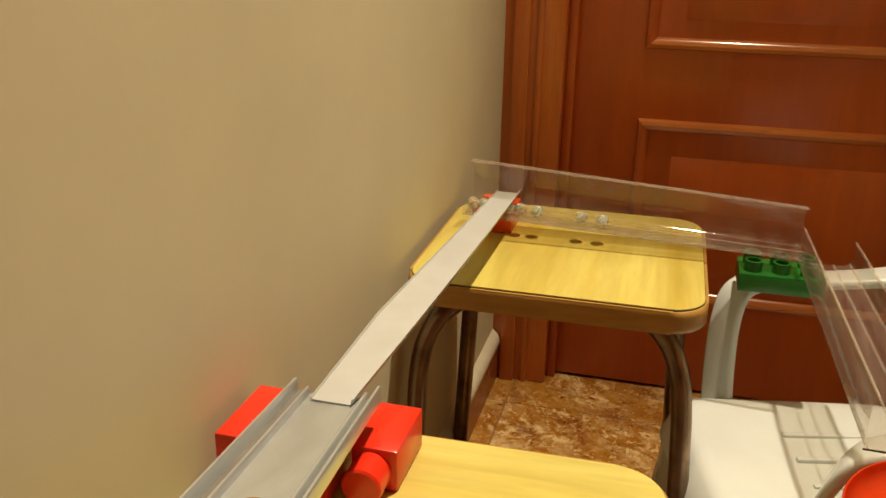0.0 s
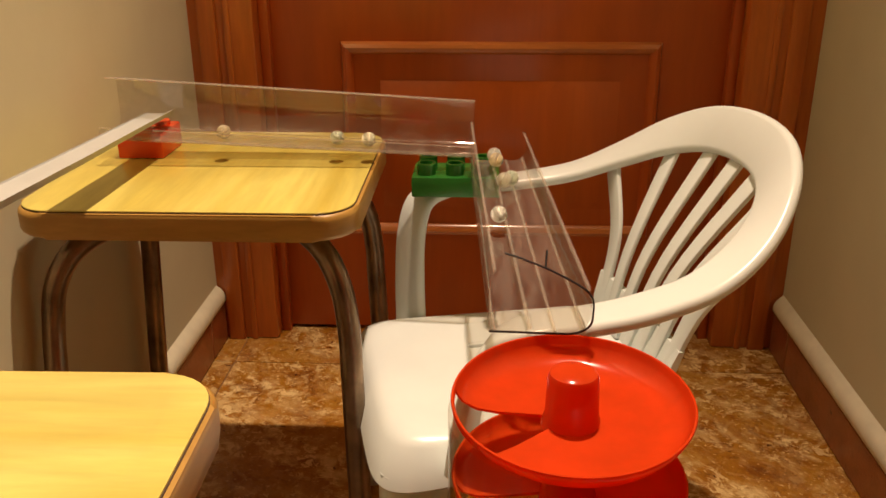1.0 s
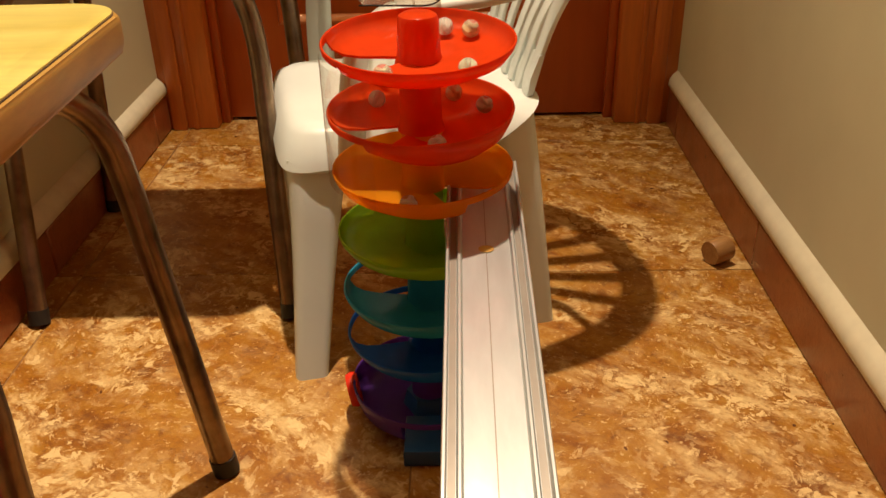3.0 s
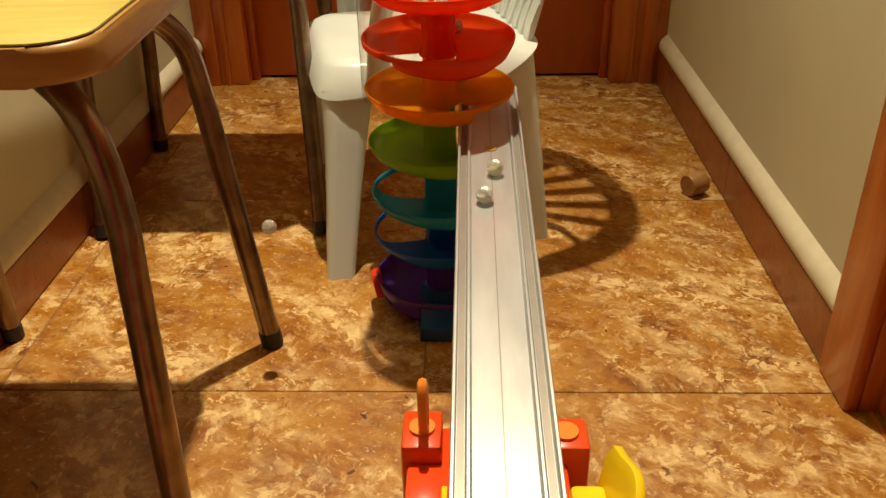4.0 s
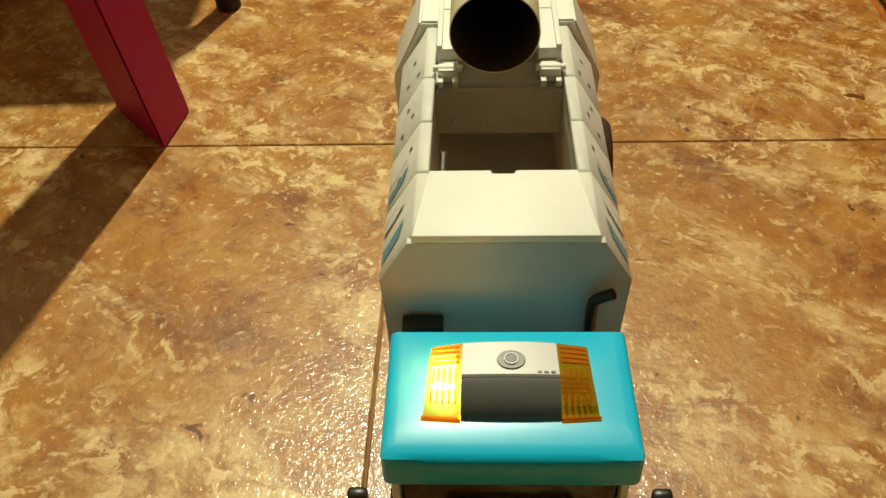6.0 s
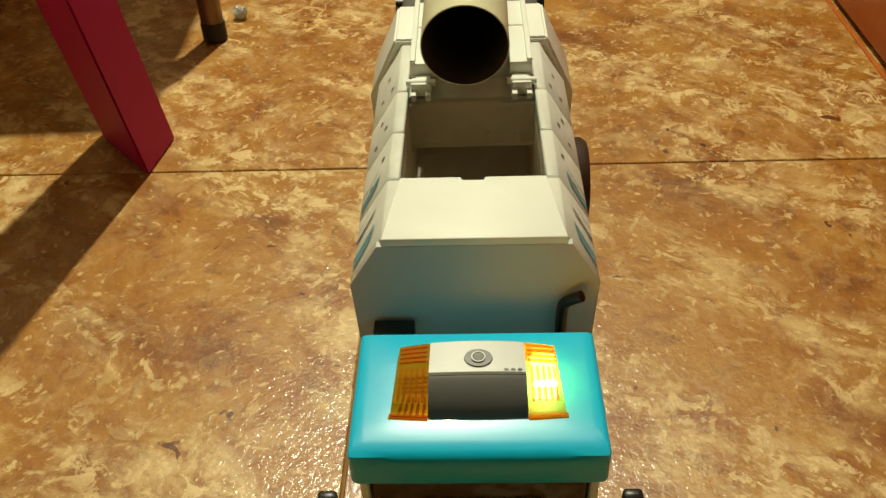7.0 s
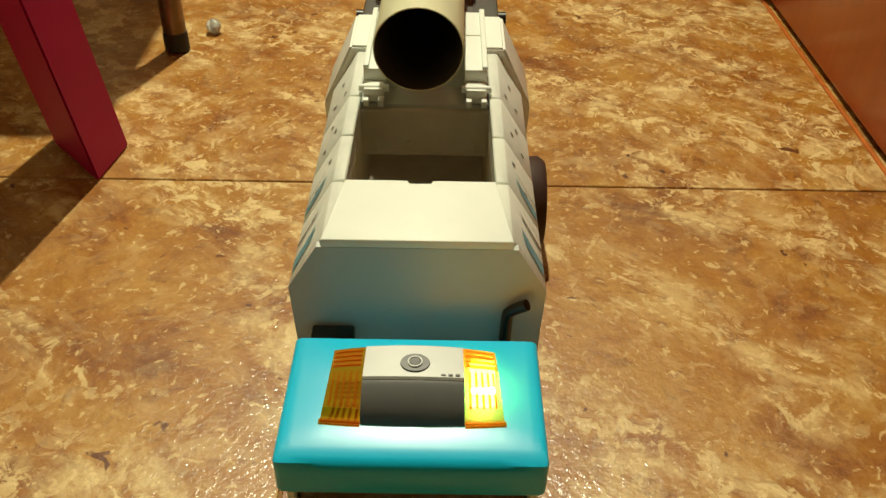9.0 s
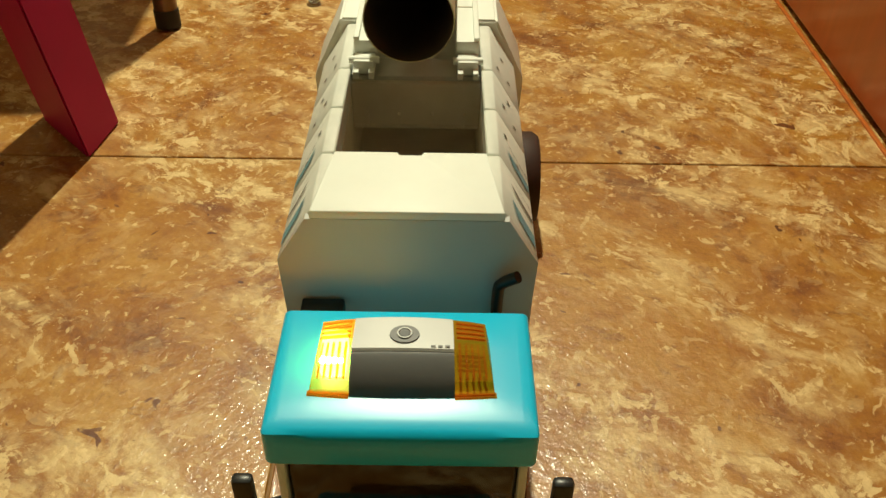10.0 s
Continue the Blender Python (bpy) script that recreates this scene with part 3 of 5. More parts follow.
# ---- child's chair ----
def chair():
    ch = thing("armchair", "small white moulded plastic armchair with a slatted fan back", "chair", pose(0.507, 1.458, 0, 0, 0, 14))
    seat_z = 0.268
    # seat shell: a rounded plan whose rim rolls down, most of all at the front
    bm = bmesh.new()
    n = 24
    sheets = []
    for low in (0.0, 0.005):
        grid = []
        for i in range(n + 1):
            row = []
            for j in range(n + 1):
                a, b = -1 + 2 * i / n, -1 + 2 * j / n
                big = max(abs(a), abs(b))
                k = big / (abs(a) ** 7 + abs(b) ** 7) ** (1 / 7) if big > 0 else 1
                a, b = a * k, b * k
                front = max(0.0, (-a - 0.72) / 0.28) ** 2.2
                turn = max(0.0, (big - 0.80) / 0.20)
                rim = (1 - math.sqrt(max(0.0, 1 - turn * turn))) * (0.036 + 0.012 * max(0.0, -a)) * min(1.0, max(0.0, (1 - a) / 0.4))
                wide = 0.150 - 0.014 * (a + 1) / 2
                z = seat_z - 0.010 * (1 - a * a) * (1 - b * b) - rim
                row.append(bm.verts.new((-0.027 + a * (0.152 - low) + (0.008 * front if low else 0), b * (wide - low), z - low)))
            grid.append(row)
        for i in range(n):
            for j in range(n):
                bm.faces.new((grid[i][j], grid[i + 1][j], grid[i + 1][j + 1], grid[i][j + 1]))
        sheets.append(grid)
    top, under = sheets
    ring = [(0, j) for j in range(n)] + [(i, n) for i in range(n)] + [(n, j) for j in range(n, 0, -1)] + [(i, 0) for i in range(n, 0, -1)]
    for (a, b), (c, d) in zip(ring, ring[1:] + ring[:1]):
        bm.faces.new((top[a][b], top[c][d], under[c][d], under[a][b]))
    part("seat", bm, M_CHAIR, ch, auto=60)
    for k in range(5):
        v = -0.1 + 0.05 * k
        part("seat_rib", box(-0.05, v - 0.004, seat_z - 0.014, 0.10, v + 0.004, seat_z - 0.005, 0.002), M_CHAIR, ch)
    def leg(top, foot, w_top, w_foot, name="leg"):
        bm = bmesh.new()
        rings = []
        n = 15
        for i in range(n):
            t = i / (n - 1)
            p = Vector(top).lerp(Vector(foot), t)
            w = w_foot + (0.054 - w_foot) * (1 - t) + (w_top - 0.054) * (1 - t) ** 3
            d = min(w * 0.75, 0.044)
            ring = rounded(-w / 2, -d / 2, w / 2, d / 2, min(w, d) * (0.3 + 0.17 * (1 - t) ** 2), 4)
            rings.append([bm.verts.new((p.x + a, p.y + b, p.z)) for a, b in ring])
        m = len(rings[0])
        for a, b in zip(rings, rings[1:]):
            for j in range(m):
                bm.faces.new((a[j], a[(j + 1) % m], b[(j + 1) % m], b[j]))
        bm.faces.new(rings[0])
        bm.faces.new(rings[-1][::-1])
        part(name, bm, M_CHAIR, ch)

    leg((-0.1360, -0.113, seat_z - 0.038), (-0.1706, -0.1945, 0.0), 0.070, 0.037)
    leg((-0.134, 0.111, seat_z - 0.038), (-0.156, 0.185, 0.0), 0.070, 0.036)
    for s in (-1, 1):
        leg((0.088, s * 0.106, seat_z - 0.012), (0.113, s * 0.154, 0.0), 0.052, 0.034)

    # arms and crest: one flat band sweeping round from arm to arm
    half = [(-0.100, 0.142, 0.246), (-0.098, 0.158, 0.300), (-0.093, 0.172, 0.350), (-0.080, 0.183, 0.386), (-0.050, 0.189, 0.399), (-0.01, 0.189, 0.401), (0.045, 0.184, 0.405), (0.105, 0.172, 0.416), (0.155, 0.150, 0.440),
            (0.194, 0.114, 0.468), (0.219, 0.064, 0.487), (0.227, 0.0, 0.493)]
    path = half + [(a, -b, c) for a, b, c in half[-2::-1]]
    pts = spline(path, 6)
    bm = bmesh.new()
    rings = []
    n = len(pts)
    for i, p in enumerate(pts):
        d = (pts[min(i + 1, n - 1)] - pts[max(i - 1, 0)]).normalized()
        f = min(1.0, max(0.0, (p.z - 0.405) / 0.09))
        out = Vector((p.x - 0.03, p.y, 0)).normalized()
        out = (out - d * out.dot(d)).normalized()
        up = d.cross(out)
        if up.z < 0:
            up = -up
        # flat arm turns into an upright crest
        side = (out * (1 - 0.55 * f) + up * 0.9 * f).normalized()
        nor = d.cross(side).normalized()
        w, h = 0.021 + 0.006 * f, 0.0065
        prof = rounded(-w, -h, w, h, 0.006, 3)
        rings.append([bm.verts.new(p + side * a + nor * b) for a, b in prof])
    m = len(rings[0])
    for a, b in zip(rings, rings[1:]):
        for j in range(m):
            bm.faces.new((a[j], a[(j + 1) % m], b[(j + 1) % m], b[j]))
    bm.faces.new(rings[0])
    bm.faces.new(rings[-1][::-1])
    part("arm_rail", bm, M_CHAIR, ch, "smooth band forming arm posts, arms and crest")
    # back slats fan out from the seat to the crest
    for k in range(7):
        q = (k - 3) / 3
        top_v = 0.148 * q
        top = (0.226 - 0.080 * abs(q) ** 2.4, top_v, 0.480 - 0.058 * abs(q) ** 2.2)
        low = (0.112, 0.085 * q, seat_z - 0.002)
        mid = (0.150 - 0.015 * abs(q), 0.102 * q, 0.365 - 0.01 * abs(q))
        w = 0.0098 if abs(q) < 0.9 else 0.012
        bm = bmesh.new()
        rings = []
        pl = spline([low, mid, top], 6)
        for i, p in enumerate(pl):
            d = (pl[min(i + 1, len(pl) - 1)] - pl[max(i - 1, 0)]).normalized()
            side = (Vector((0, 1, 0)) - d * d.y).normalized()
            nor = d.cross(side)
            ww = w * (0.75 + 0.45 * i / len(pl))
            rings.append([bm.verts.new(p + side * a + nor * b) for a, b in rounded(-ww, -0.003, ww, 0.003, 0.002, 2)])
        m = len(rings[0])
        for a, b in zip(rings, rings[1:]):
            for j in range(m):
                bm.faces.new((a[j], a[(j + 1) % m], b[(j + 1) % m], b[j]))
        bm.faces.new(rings[0])
        bm.faces.new(rings[-1][::-1])
        part("back_slat", bm, M_CHAIR, ch)
    # the slats grow out of a low solid panel
    bm = bmesh.new()
    rings = []
    for i in range(25):
        q = -1.12 + 2.24 * i / 24
        low = Vector((0.112 - 0.012 * max(0.0, abs(q) - 0.9), 0.085 * q, seat_z - 0.010))
        high = Vector((0.132 - 0.010 * abs(q), 0.0935 * q, seat_z + 0.040 + 0.006 * abs(q)))
        rings.append([bm.verts.new(v) for v in (low, low.lerp(high, 0.5) + Vector((-0.003, 0, 0)), high, high + Vector((0.006, 0, 0)), low + Vector((0.006, 0, 0)))])
    for a, b in zip(rings, rings[1:]):
        for j in range(5):
            bm.faces.new((a[j], a[(j + 1) % 5], b[(j + 1) % 5], b[j]))
    bm.faces.new(rings[0])
    bm.faces.new(rings[-1][::-1])
    part("back_panel", bm, M_CHAIR, ch)


chair()


# ---- upper run: metal rail, cream chute, blocks ----
RAIL_HALF = [(0.033, 0.0), (0.033, 0.0115), (0.0323, 0.0125), (0.0307, 0.0125), (0.0300, 0.0115), (0.0297, 0.0025), (0.0243, 0.0025), (0.0236, 0.0060), (0.0228, 0.0067), (0.0212, 0.0067), (0.0204, 0.0060), (0.0196, 0.0018)]
RAIL = [(-a, b) for a, b in RAIL_HALF[:1]] + RAIL_HALF + [(-a, b) for a, b in RAIL_HALF[:0:-1]]


def metal_rail(name, far, near, label, width=1.0, hole=None, score=True):
    rail = thing(name, label, "rail")
    far, near = Vector(far), Vector(near)
    d = (near - far).normalized()
    s = d.cross(Vector((0, 0, 1))).normalized()
    u = s.cross(d)
    prof = [(a * width, b) for a, b in RAIL]
    bm = extrude_profile(prof, [(far, s, u, 1), (near, s, u, 1)])
    part("channel", bm, M_ALU, rail)
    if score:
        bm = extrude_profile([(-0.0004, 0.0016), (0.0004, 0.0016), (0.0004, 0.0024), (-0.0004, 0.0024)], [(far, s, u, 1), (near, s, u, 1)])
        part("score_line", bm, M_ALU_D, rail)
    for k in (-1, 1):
        # dark strip that paints the shade in the groove beside each lip
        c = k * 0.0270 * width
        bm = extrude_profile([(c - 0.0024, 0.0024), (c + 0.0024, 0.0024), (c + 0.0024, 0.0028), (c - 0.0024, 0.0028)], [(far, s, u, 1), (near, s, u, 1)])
        part("groove_shade", bm, M_ALU_D, rail, "groove strip, coloured dark grey for its shade")
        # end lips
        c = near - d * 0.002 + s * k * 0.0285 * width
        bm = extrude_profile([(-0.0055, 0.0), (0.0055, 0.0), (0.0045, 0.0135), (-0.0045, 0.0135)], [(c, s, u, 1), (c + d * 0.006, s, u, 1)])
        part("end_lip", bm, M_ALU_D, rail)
    for h in hole or []:
        c = far + d * h
        bm = bmesh.new()
        ring = [bm.verts.new(c + u * 0.0023 + (s * math.cos(a) * 0.0065 + d * math.sin(a) * 0.0055)) for a in [2 * math.pi * j / 20 for j in range(20)]]
        bm.faces.new(ring)
        bmesh.ops.translate(bm, verts=bm.verts, vec=u * 0.0003)
        part("screw_hole", bm, M_EDGE, rail, "round screw hole showing wood below")
    return rail


metal_rail("metal_rail", (0.0715, 1.045, 0.4985), (0.128, 0.45, 0.588), "brushed aluminium drawer-runner rail on red blocks", 0.98, [0.16], False)


def chute():
    ch = thing("chute", "cream bent plastic strip chute between the stools", "chute")
    bm = bmesh.new()
    prof = thick_line([(-0.018, 0.002), (-0.017, 0.0), (0.0165, 0.0), (0.0185, 0.006)], 0.0012)
    path = []
    for y, x, z in ((1.03, 0.0735, 0.5035), (1.19, 0.074, 0.4995), (1.40, 0.080, 0.4945), (1.612, 0.0855, 0.4905)):
        path.append(((x, y, z), (1, 0, 0), (0, 0, 1), {1.03: 0.86, 1.19: 1.12, 1.40: 1.0, 1.612: 0.85}[y]))
    extrude_profile(prof, path, bm)
    part("strip", bm, M_CHUTE, ch)


chute()


def toy_block(name, x0, y0, x1, y1, z0, z1, material, label, studs=(), hollow=False):
    b = thing(name, label, "toy block")
    part("body", box(x0, y0, z0, x1, y1, z1, 0.002), material, b)
    for sx, sy, r, h in studs:
        part("stud", disc((sx, sy, z1 - 0.0005), r, h), material, b)
    return b


peg_block = toy_block("toy_block", 0.092, 1.018, 0.126, 1.080, 0.447, 0.480, M_RED, "red plastic building block with a round peg beside the metal rail")
part("peg", tube([(0.1075, 1.0185, 0.4625), (0.1075, 0.996, 0.4625), (0.1075, 0.9945, 0.4625)], [0.0145, 0.0145, 0.013], 32), M_RED, peg_block)
toy_block("toy_block", 0.006, 0.985, 0.040, 1.055, 0.447, 0.494, M_RED, "red plastic building block between rail and wall")
toy_block("toy_block", 0.0415, 0.99, 0.0855, 1.044, 0.447, 0.4985, M_RED, "red plastic building block carrying the metal rail")
toy_block("toy_block", 0.046, 1.575, 0.098, 1.640, 0.447, 0.476, M_REDTOY, "orange-red plastic block under the chute's end",
          [(0.060, 1.62, 0.009, 0.006), (0.084, 1.62, 0.009, 0.006)])
green = thing("toy_block", "green plastic building block on the chair arm", "toy block")
part("body", box(0.380, 1.563, 0.409, 0.478, 1.625, 0.432, 0.0015), M_GREEN, green)
for gx in (0.396, 0.428, 0.460):
    for gy in (1.579, 1.609):
        part("stud", lathe([(0.0075, 0.4315), (0.0105, 0.4315), (0.0105, 0.445), (0.0075, 0.445)], 20, centre=(gx, gy)), M_GREEN, green)


# ---- clear channels ----
def clear_channel():
    c = thing("clear_channel", "clear plastic channel resting over the far stool", "channel")
    prof = [(-0.020, 0.012), (-0.024, 0.002), (-0.019, 0.0), (0.018, 0.0), (0.028, 0.003), (0.033, 0.010), (0.034, 0.046), (0.030, 0.052), (0.008, 0.055)]
    left, right = Vector((0.040, 1.572, 0.4755)), Vector((0.449, 1.572, 0.4585))
    bm = extrude_profile(prof, [(left, (0, 1, 0), (0, 0, 1), 1.12), (right, (0, 1, 0), (0, 0, 1), 1)], closed=False)
    part("trough", bm, M_CLEAR, c)
    for a, b in ((0.008, 0.055), (0.031, 0.051), (0.020, 0.0535), (-0.020, 0.0115), (-0.0215, 0.001), (-0.010, 0.0), (0.026, 0.0025)):
        bm = tube([left + Vector((0, a, b)) * 1.12, right + Vector((0, a, b))], 0.0009, 6)
        part("fold_line", bm, M_RIB, c)


clear_channel()


def clear_trough():
    c = thing("clear_trough", "clear plastic trough with a black marked edge above the red dish", "channel")
    prof = [(-0.036, 0.0545), (-0.040, 0.045), (-0.040, 0.006), (-0.036, 0.001), (-0.012, 0.0), (-0.008, 0.004), (-0.004, 0.0), (0.024, 0.0), (0.034, 0.004), (0.039, 0.014), (0.039, 0.030), (0.036, 0.040)]
    top, low = Vector((0.475, 1.580, 0.448)), Vector((0.507, 1.238, 0.408))
    d = (low - top).normalized()
    s = Vector((1, 0, 0))
    u = s.cross(d) * -1
    if u.z < 0:
        u = -u
    bm = extrude_profile(prof, [(top, s, u, 0.80), (low, s, u, 0.98)], closed=False)
    part("trough", bm, M_CLEAR, c)
    for a, b in (prof[0], prof[3], prof[5], (0.012, 0.0), prof[8], prof[-1]):
        part("fold_line", tube([top + s * a * 0.8 + u * b * 0.8, low + s * a * 0.98 + u * b * 0.98], 0.0015, 8), M_RIB, c)
    edge = [low + s * a + u * b + d * 0.001 for a, b in ((-0.039, 0.001), (-0.012, 0.0005), (0.010, 0.0), (0.026, 0.0005), (0.036, 0.006), (0.039, 0.016))]
    edge += [low + s * 0.037 + u * 0.032 - d * 0.006, low + s * 0.012 + u * 0.046 - d * 0.012, low + s * -0.012 + u * 0.055 - d * 0.016, low + s * -0.026 + u * 0.058 - d * 0.02]
    part("marked_edge", tube(spline(edge, 5), 0.0009, 6), M_MARK, c, "black marker line round the cut edge")
    part("marked_edge", tube([low + s * 0.004 + u * 0.049 - d * 0.013, low + s * 0.006 + u * 0.060 - d * 0.022], 0.0008, 6), M_MARK, c)


clear_trough()


# ---- ball tower ----
TX, TY, TR = 0.5255, 1.158, 0.0830


def tower():
    tw = thing("ball_tower", "tall stacked ball-drop toy tower with rainbow dishes", "toy tower", pose(TX, TY, 0))
    levels = [(0.399, M_D1, 173, 219, "opaque red dish"), (0.339, M_D2, 188, 236, "orange-red see-through dish"), (0.284, M_D3, 300, 352, "orange see-through dish"),
              (0.222, M_D4, 20, 75, "green dish"), (0.160, M_D5, 110, 170, "teal dish"), (0.109, M_D6, 100, 190, "blue dish"), (0.046, M_D7, 250, 300, "purple bowl")]
    # each dish is a shallow spiral: its floor sinks towards the mouth of the drop
    for i, (z, mat, a0, a1, label) in enumerate(levels):
        deep = 0.018 if i < 6 else 0.036
        sink = (0.0, 0.010, 0.005, 0.005, 0.006, 0.006, 0.0)[i]
        k = TR - 0.0006 * i
        bm = bmesh.new()
        rings, n = [], 60
        for j in range(n + 1):
            a = a1 + (a0 + 360 - a1) * j / n
            dp = deep + sink * max(0.0, math.cos(radians(a - 305))) ** 1.5
            prof = [(0.019, z - dp - 0.0005), (k * 0.62, z - dp - 0.001), (k * 0.80, z - dp * 0.93 - 0.0008), (k * 0.92, z - dp * 0.66), (k * 0.98, z - dp * 0.25), (k, z), (k - 0.0004, z + 0.0010), (k - 0.0018, z + 0.0011),
                    (k - 0.0026, z - 0.0004), (k * 0.96, z - dp * 0.25), (k * 0.90, z - dp * 0.64), (k * 0.785, z - dp * 0.93 + 0.0012), (k * 0.61, z - dp + 0.0012), (0.019, z - dp + 0.0022)]
            c, w = math.cos(radians(a)), math.sin(radians(a))
            rings.append([bm.verts.new((r * c, r * w, h)) for r, h in prof])
        m = len(prof)
        for q, r in zip(rings, rings[1:]):
            for j in range(m):
                bm.faces.new((q[j], q[(j + 1) % m], r[(j + 1) % m], r[j]))
        bm.faces.new(rings[0])
        bm.faces.new(rings[-1][::-1])
        dish = part("dish", bm, mat, tw, label, auto=50)
        dish.matrix_basis = pose(0, 0, z) @ pose(0, 0, 0, (4.0, 3.0, 1.5, 0.5, 0.0, 0.0, 0.0)[i]) @ pose(0, 0, -z)
        # the rim runs on across the opening
        part("rim", lathe([(k - 0.0026, z - 0.005), (k - 0.0008, z - 0.005), (k, z), (k - 0.0004, z + 0.0010), (k - 0.0018, z + 0.0011), (k - 0.0026, z - 0.0004)], 16, a0, a1), mat, dish)
        top = z + 0.022 if i == 0 else levels[i - 1][0] - 0.017
        r0 = 0.0175
        prof = [(0.0001, z - deep - 0.002), (r0 + 0.0035, z - deep - 0.002), (r0 + 0.0012, z - deep + 0.006), (r0, top - 0.006), (r0 - 0.0014, top - 0.002), (r0 - 0.005, top), (0.0001, top)]
        part("column", lathe(prof, 32), mat, tw)
    base = lathe([(0.0001, 0.0), (0.036, 0.0), (0.030, 0.006), (0.024, 0.03), (0.0001, 0.03)], 6)
    part("base", base, M_BASE, tw, "dark blue six-sided base")
    part("base_foot", prism([(-0.024, -0.085), (0.040, -0.085), (0.034, -0.03), (-0.024, -0.03)], 0.0, 0.02, 0.003), M_BASE, tw)
    wheel = lathe([(0.0001, -0.006), (0.017, -0.006), (0.019, 0.0), (0.017, 0.006), (0.0001, 0.006)], 24)
    w = part("side_knob", wheel, M_RED, tw, "red round knob on the purple bowl")
    w.matrix_basis = pose(-0.079, 0.0, 0.030, 0, 80, 10)
    guard = bmesh.new()
    ring = [[guard.verts.new(((TR + 0.002) * math.cos(radians(a)), (TR + 0.002) * math.sin(radians(a)), z)) for z in (0.278, 0.388)] for a in range(135, 246, 5)]
    for a, b in zip(ring, ring[1:]):
        guard.faces.new((a[0], b[0], b[1], a[1]))
    part("guard", guard, M_GUARD, tw, "clear plastic guard strip")


tower()
metal_rail("metal_rail", (0.5805, 1.205, 0.2545), (0.5785, 0.527, 0.2245), "brushed aluminium drawer-runner rail from tower to truck", 1.0, [0.145])


# ---- tube ----
def delivery_tube():
    t = thing("cardboard_tube", "cream cardboard tube leading into the toy truck", "tube")
    a, b = Vector((0.5845, 0.548, 0.2195)), Vector((0.5815, 0.318, 0.2125))
    d = (b - a).normalized()
    s = d.cross(Vector((0, 0, 1))).normalized()
    u = s.cross(d)
    bm = bmesh.new()
    n, ro, ri = 48, 0.0228, 0.0222
    rings = [[bm.verts.new(p + (s * math.cos(2 * math.pi * j / n) + u * math.sin(2 * math.pi * j / n)) * r) for j in range(n)] for p, r in ((a, ri), (a, ro), (b, ro), (b, ri))]
    for q in range(3):
        for j in range(n):
            bm.faces.new((rings[q][j], rings[q][(j + 1) % n], rings[q + 1][(j + 1) % n], rings[q + 1][j]))
    part("outer", bm, M_TUBE, t)
    # inner sheet coloured dark brown, standing in for the shade inside the tube
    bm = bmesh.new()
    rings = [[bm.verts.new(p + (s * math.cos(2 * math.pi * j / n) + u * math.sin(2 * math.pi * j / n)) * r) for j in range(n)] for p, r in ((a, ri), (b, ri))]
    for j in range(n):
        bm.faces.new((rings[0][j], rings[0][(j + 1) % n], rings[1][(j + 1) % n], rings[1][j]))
    part("inner_shade", bm, M_TUBE_IN, t, "inside of the tube, coloured dark for its shade")


delivery_tube()


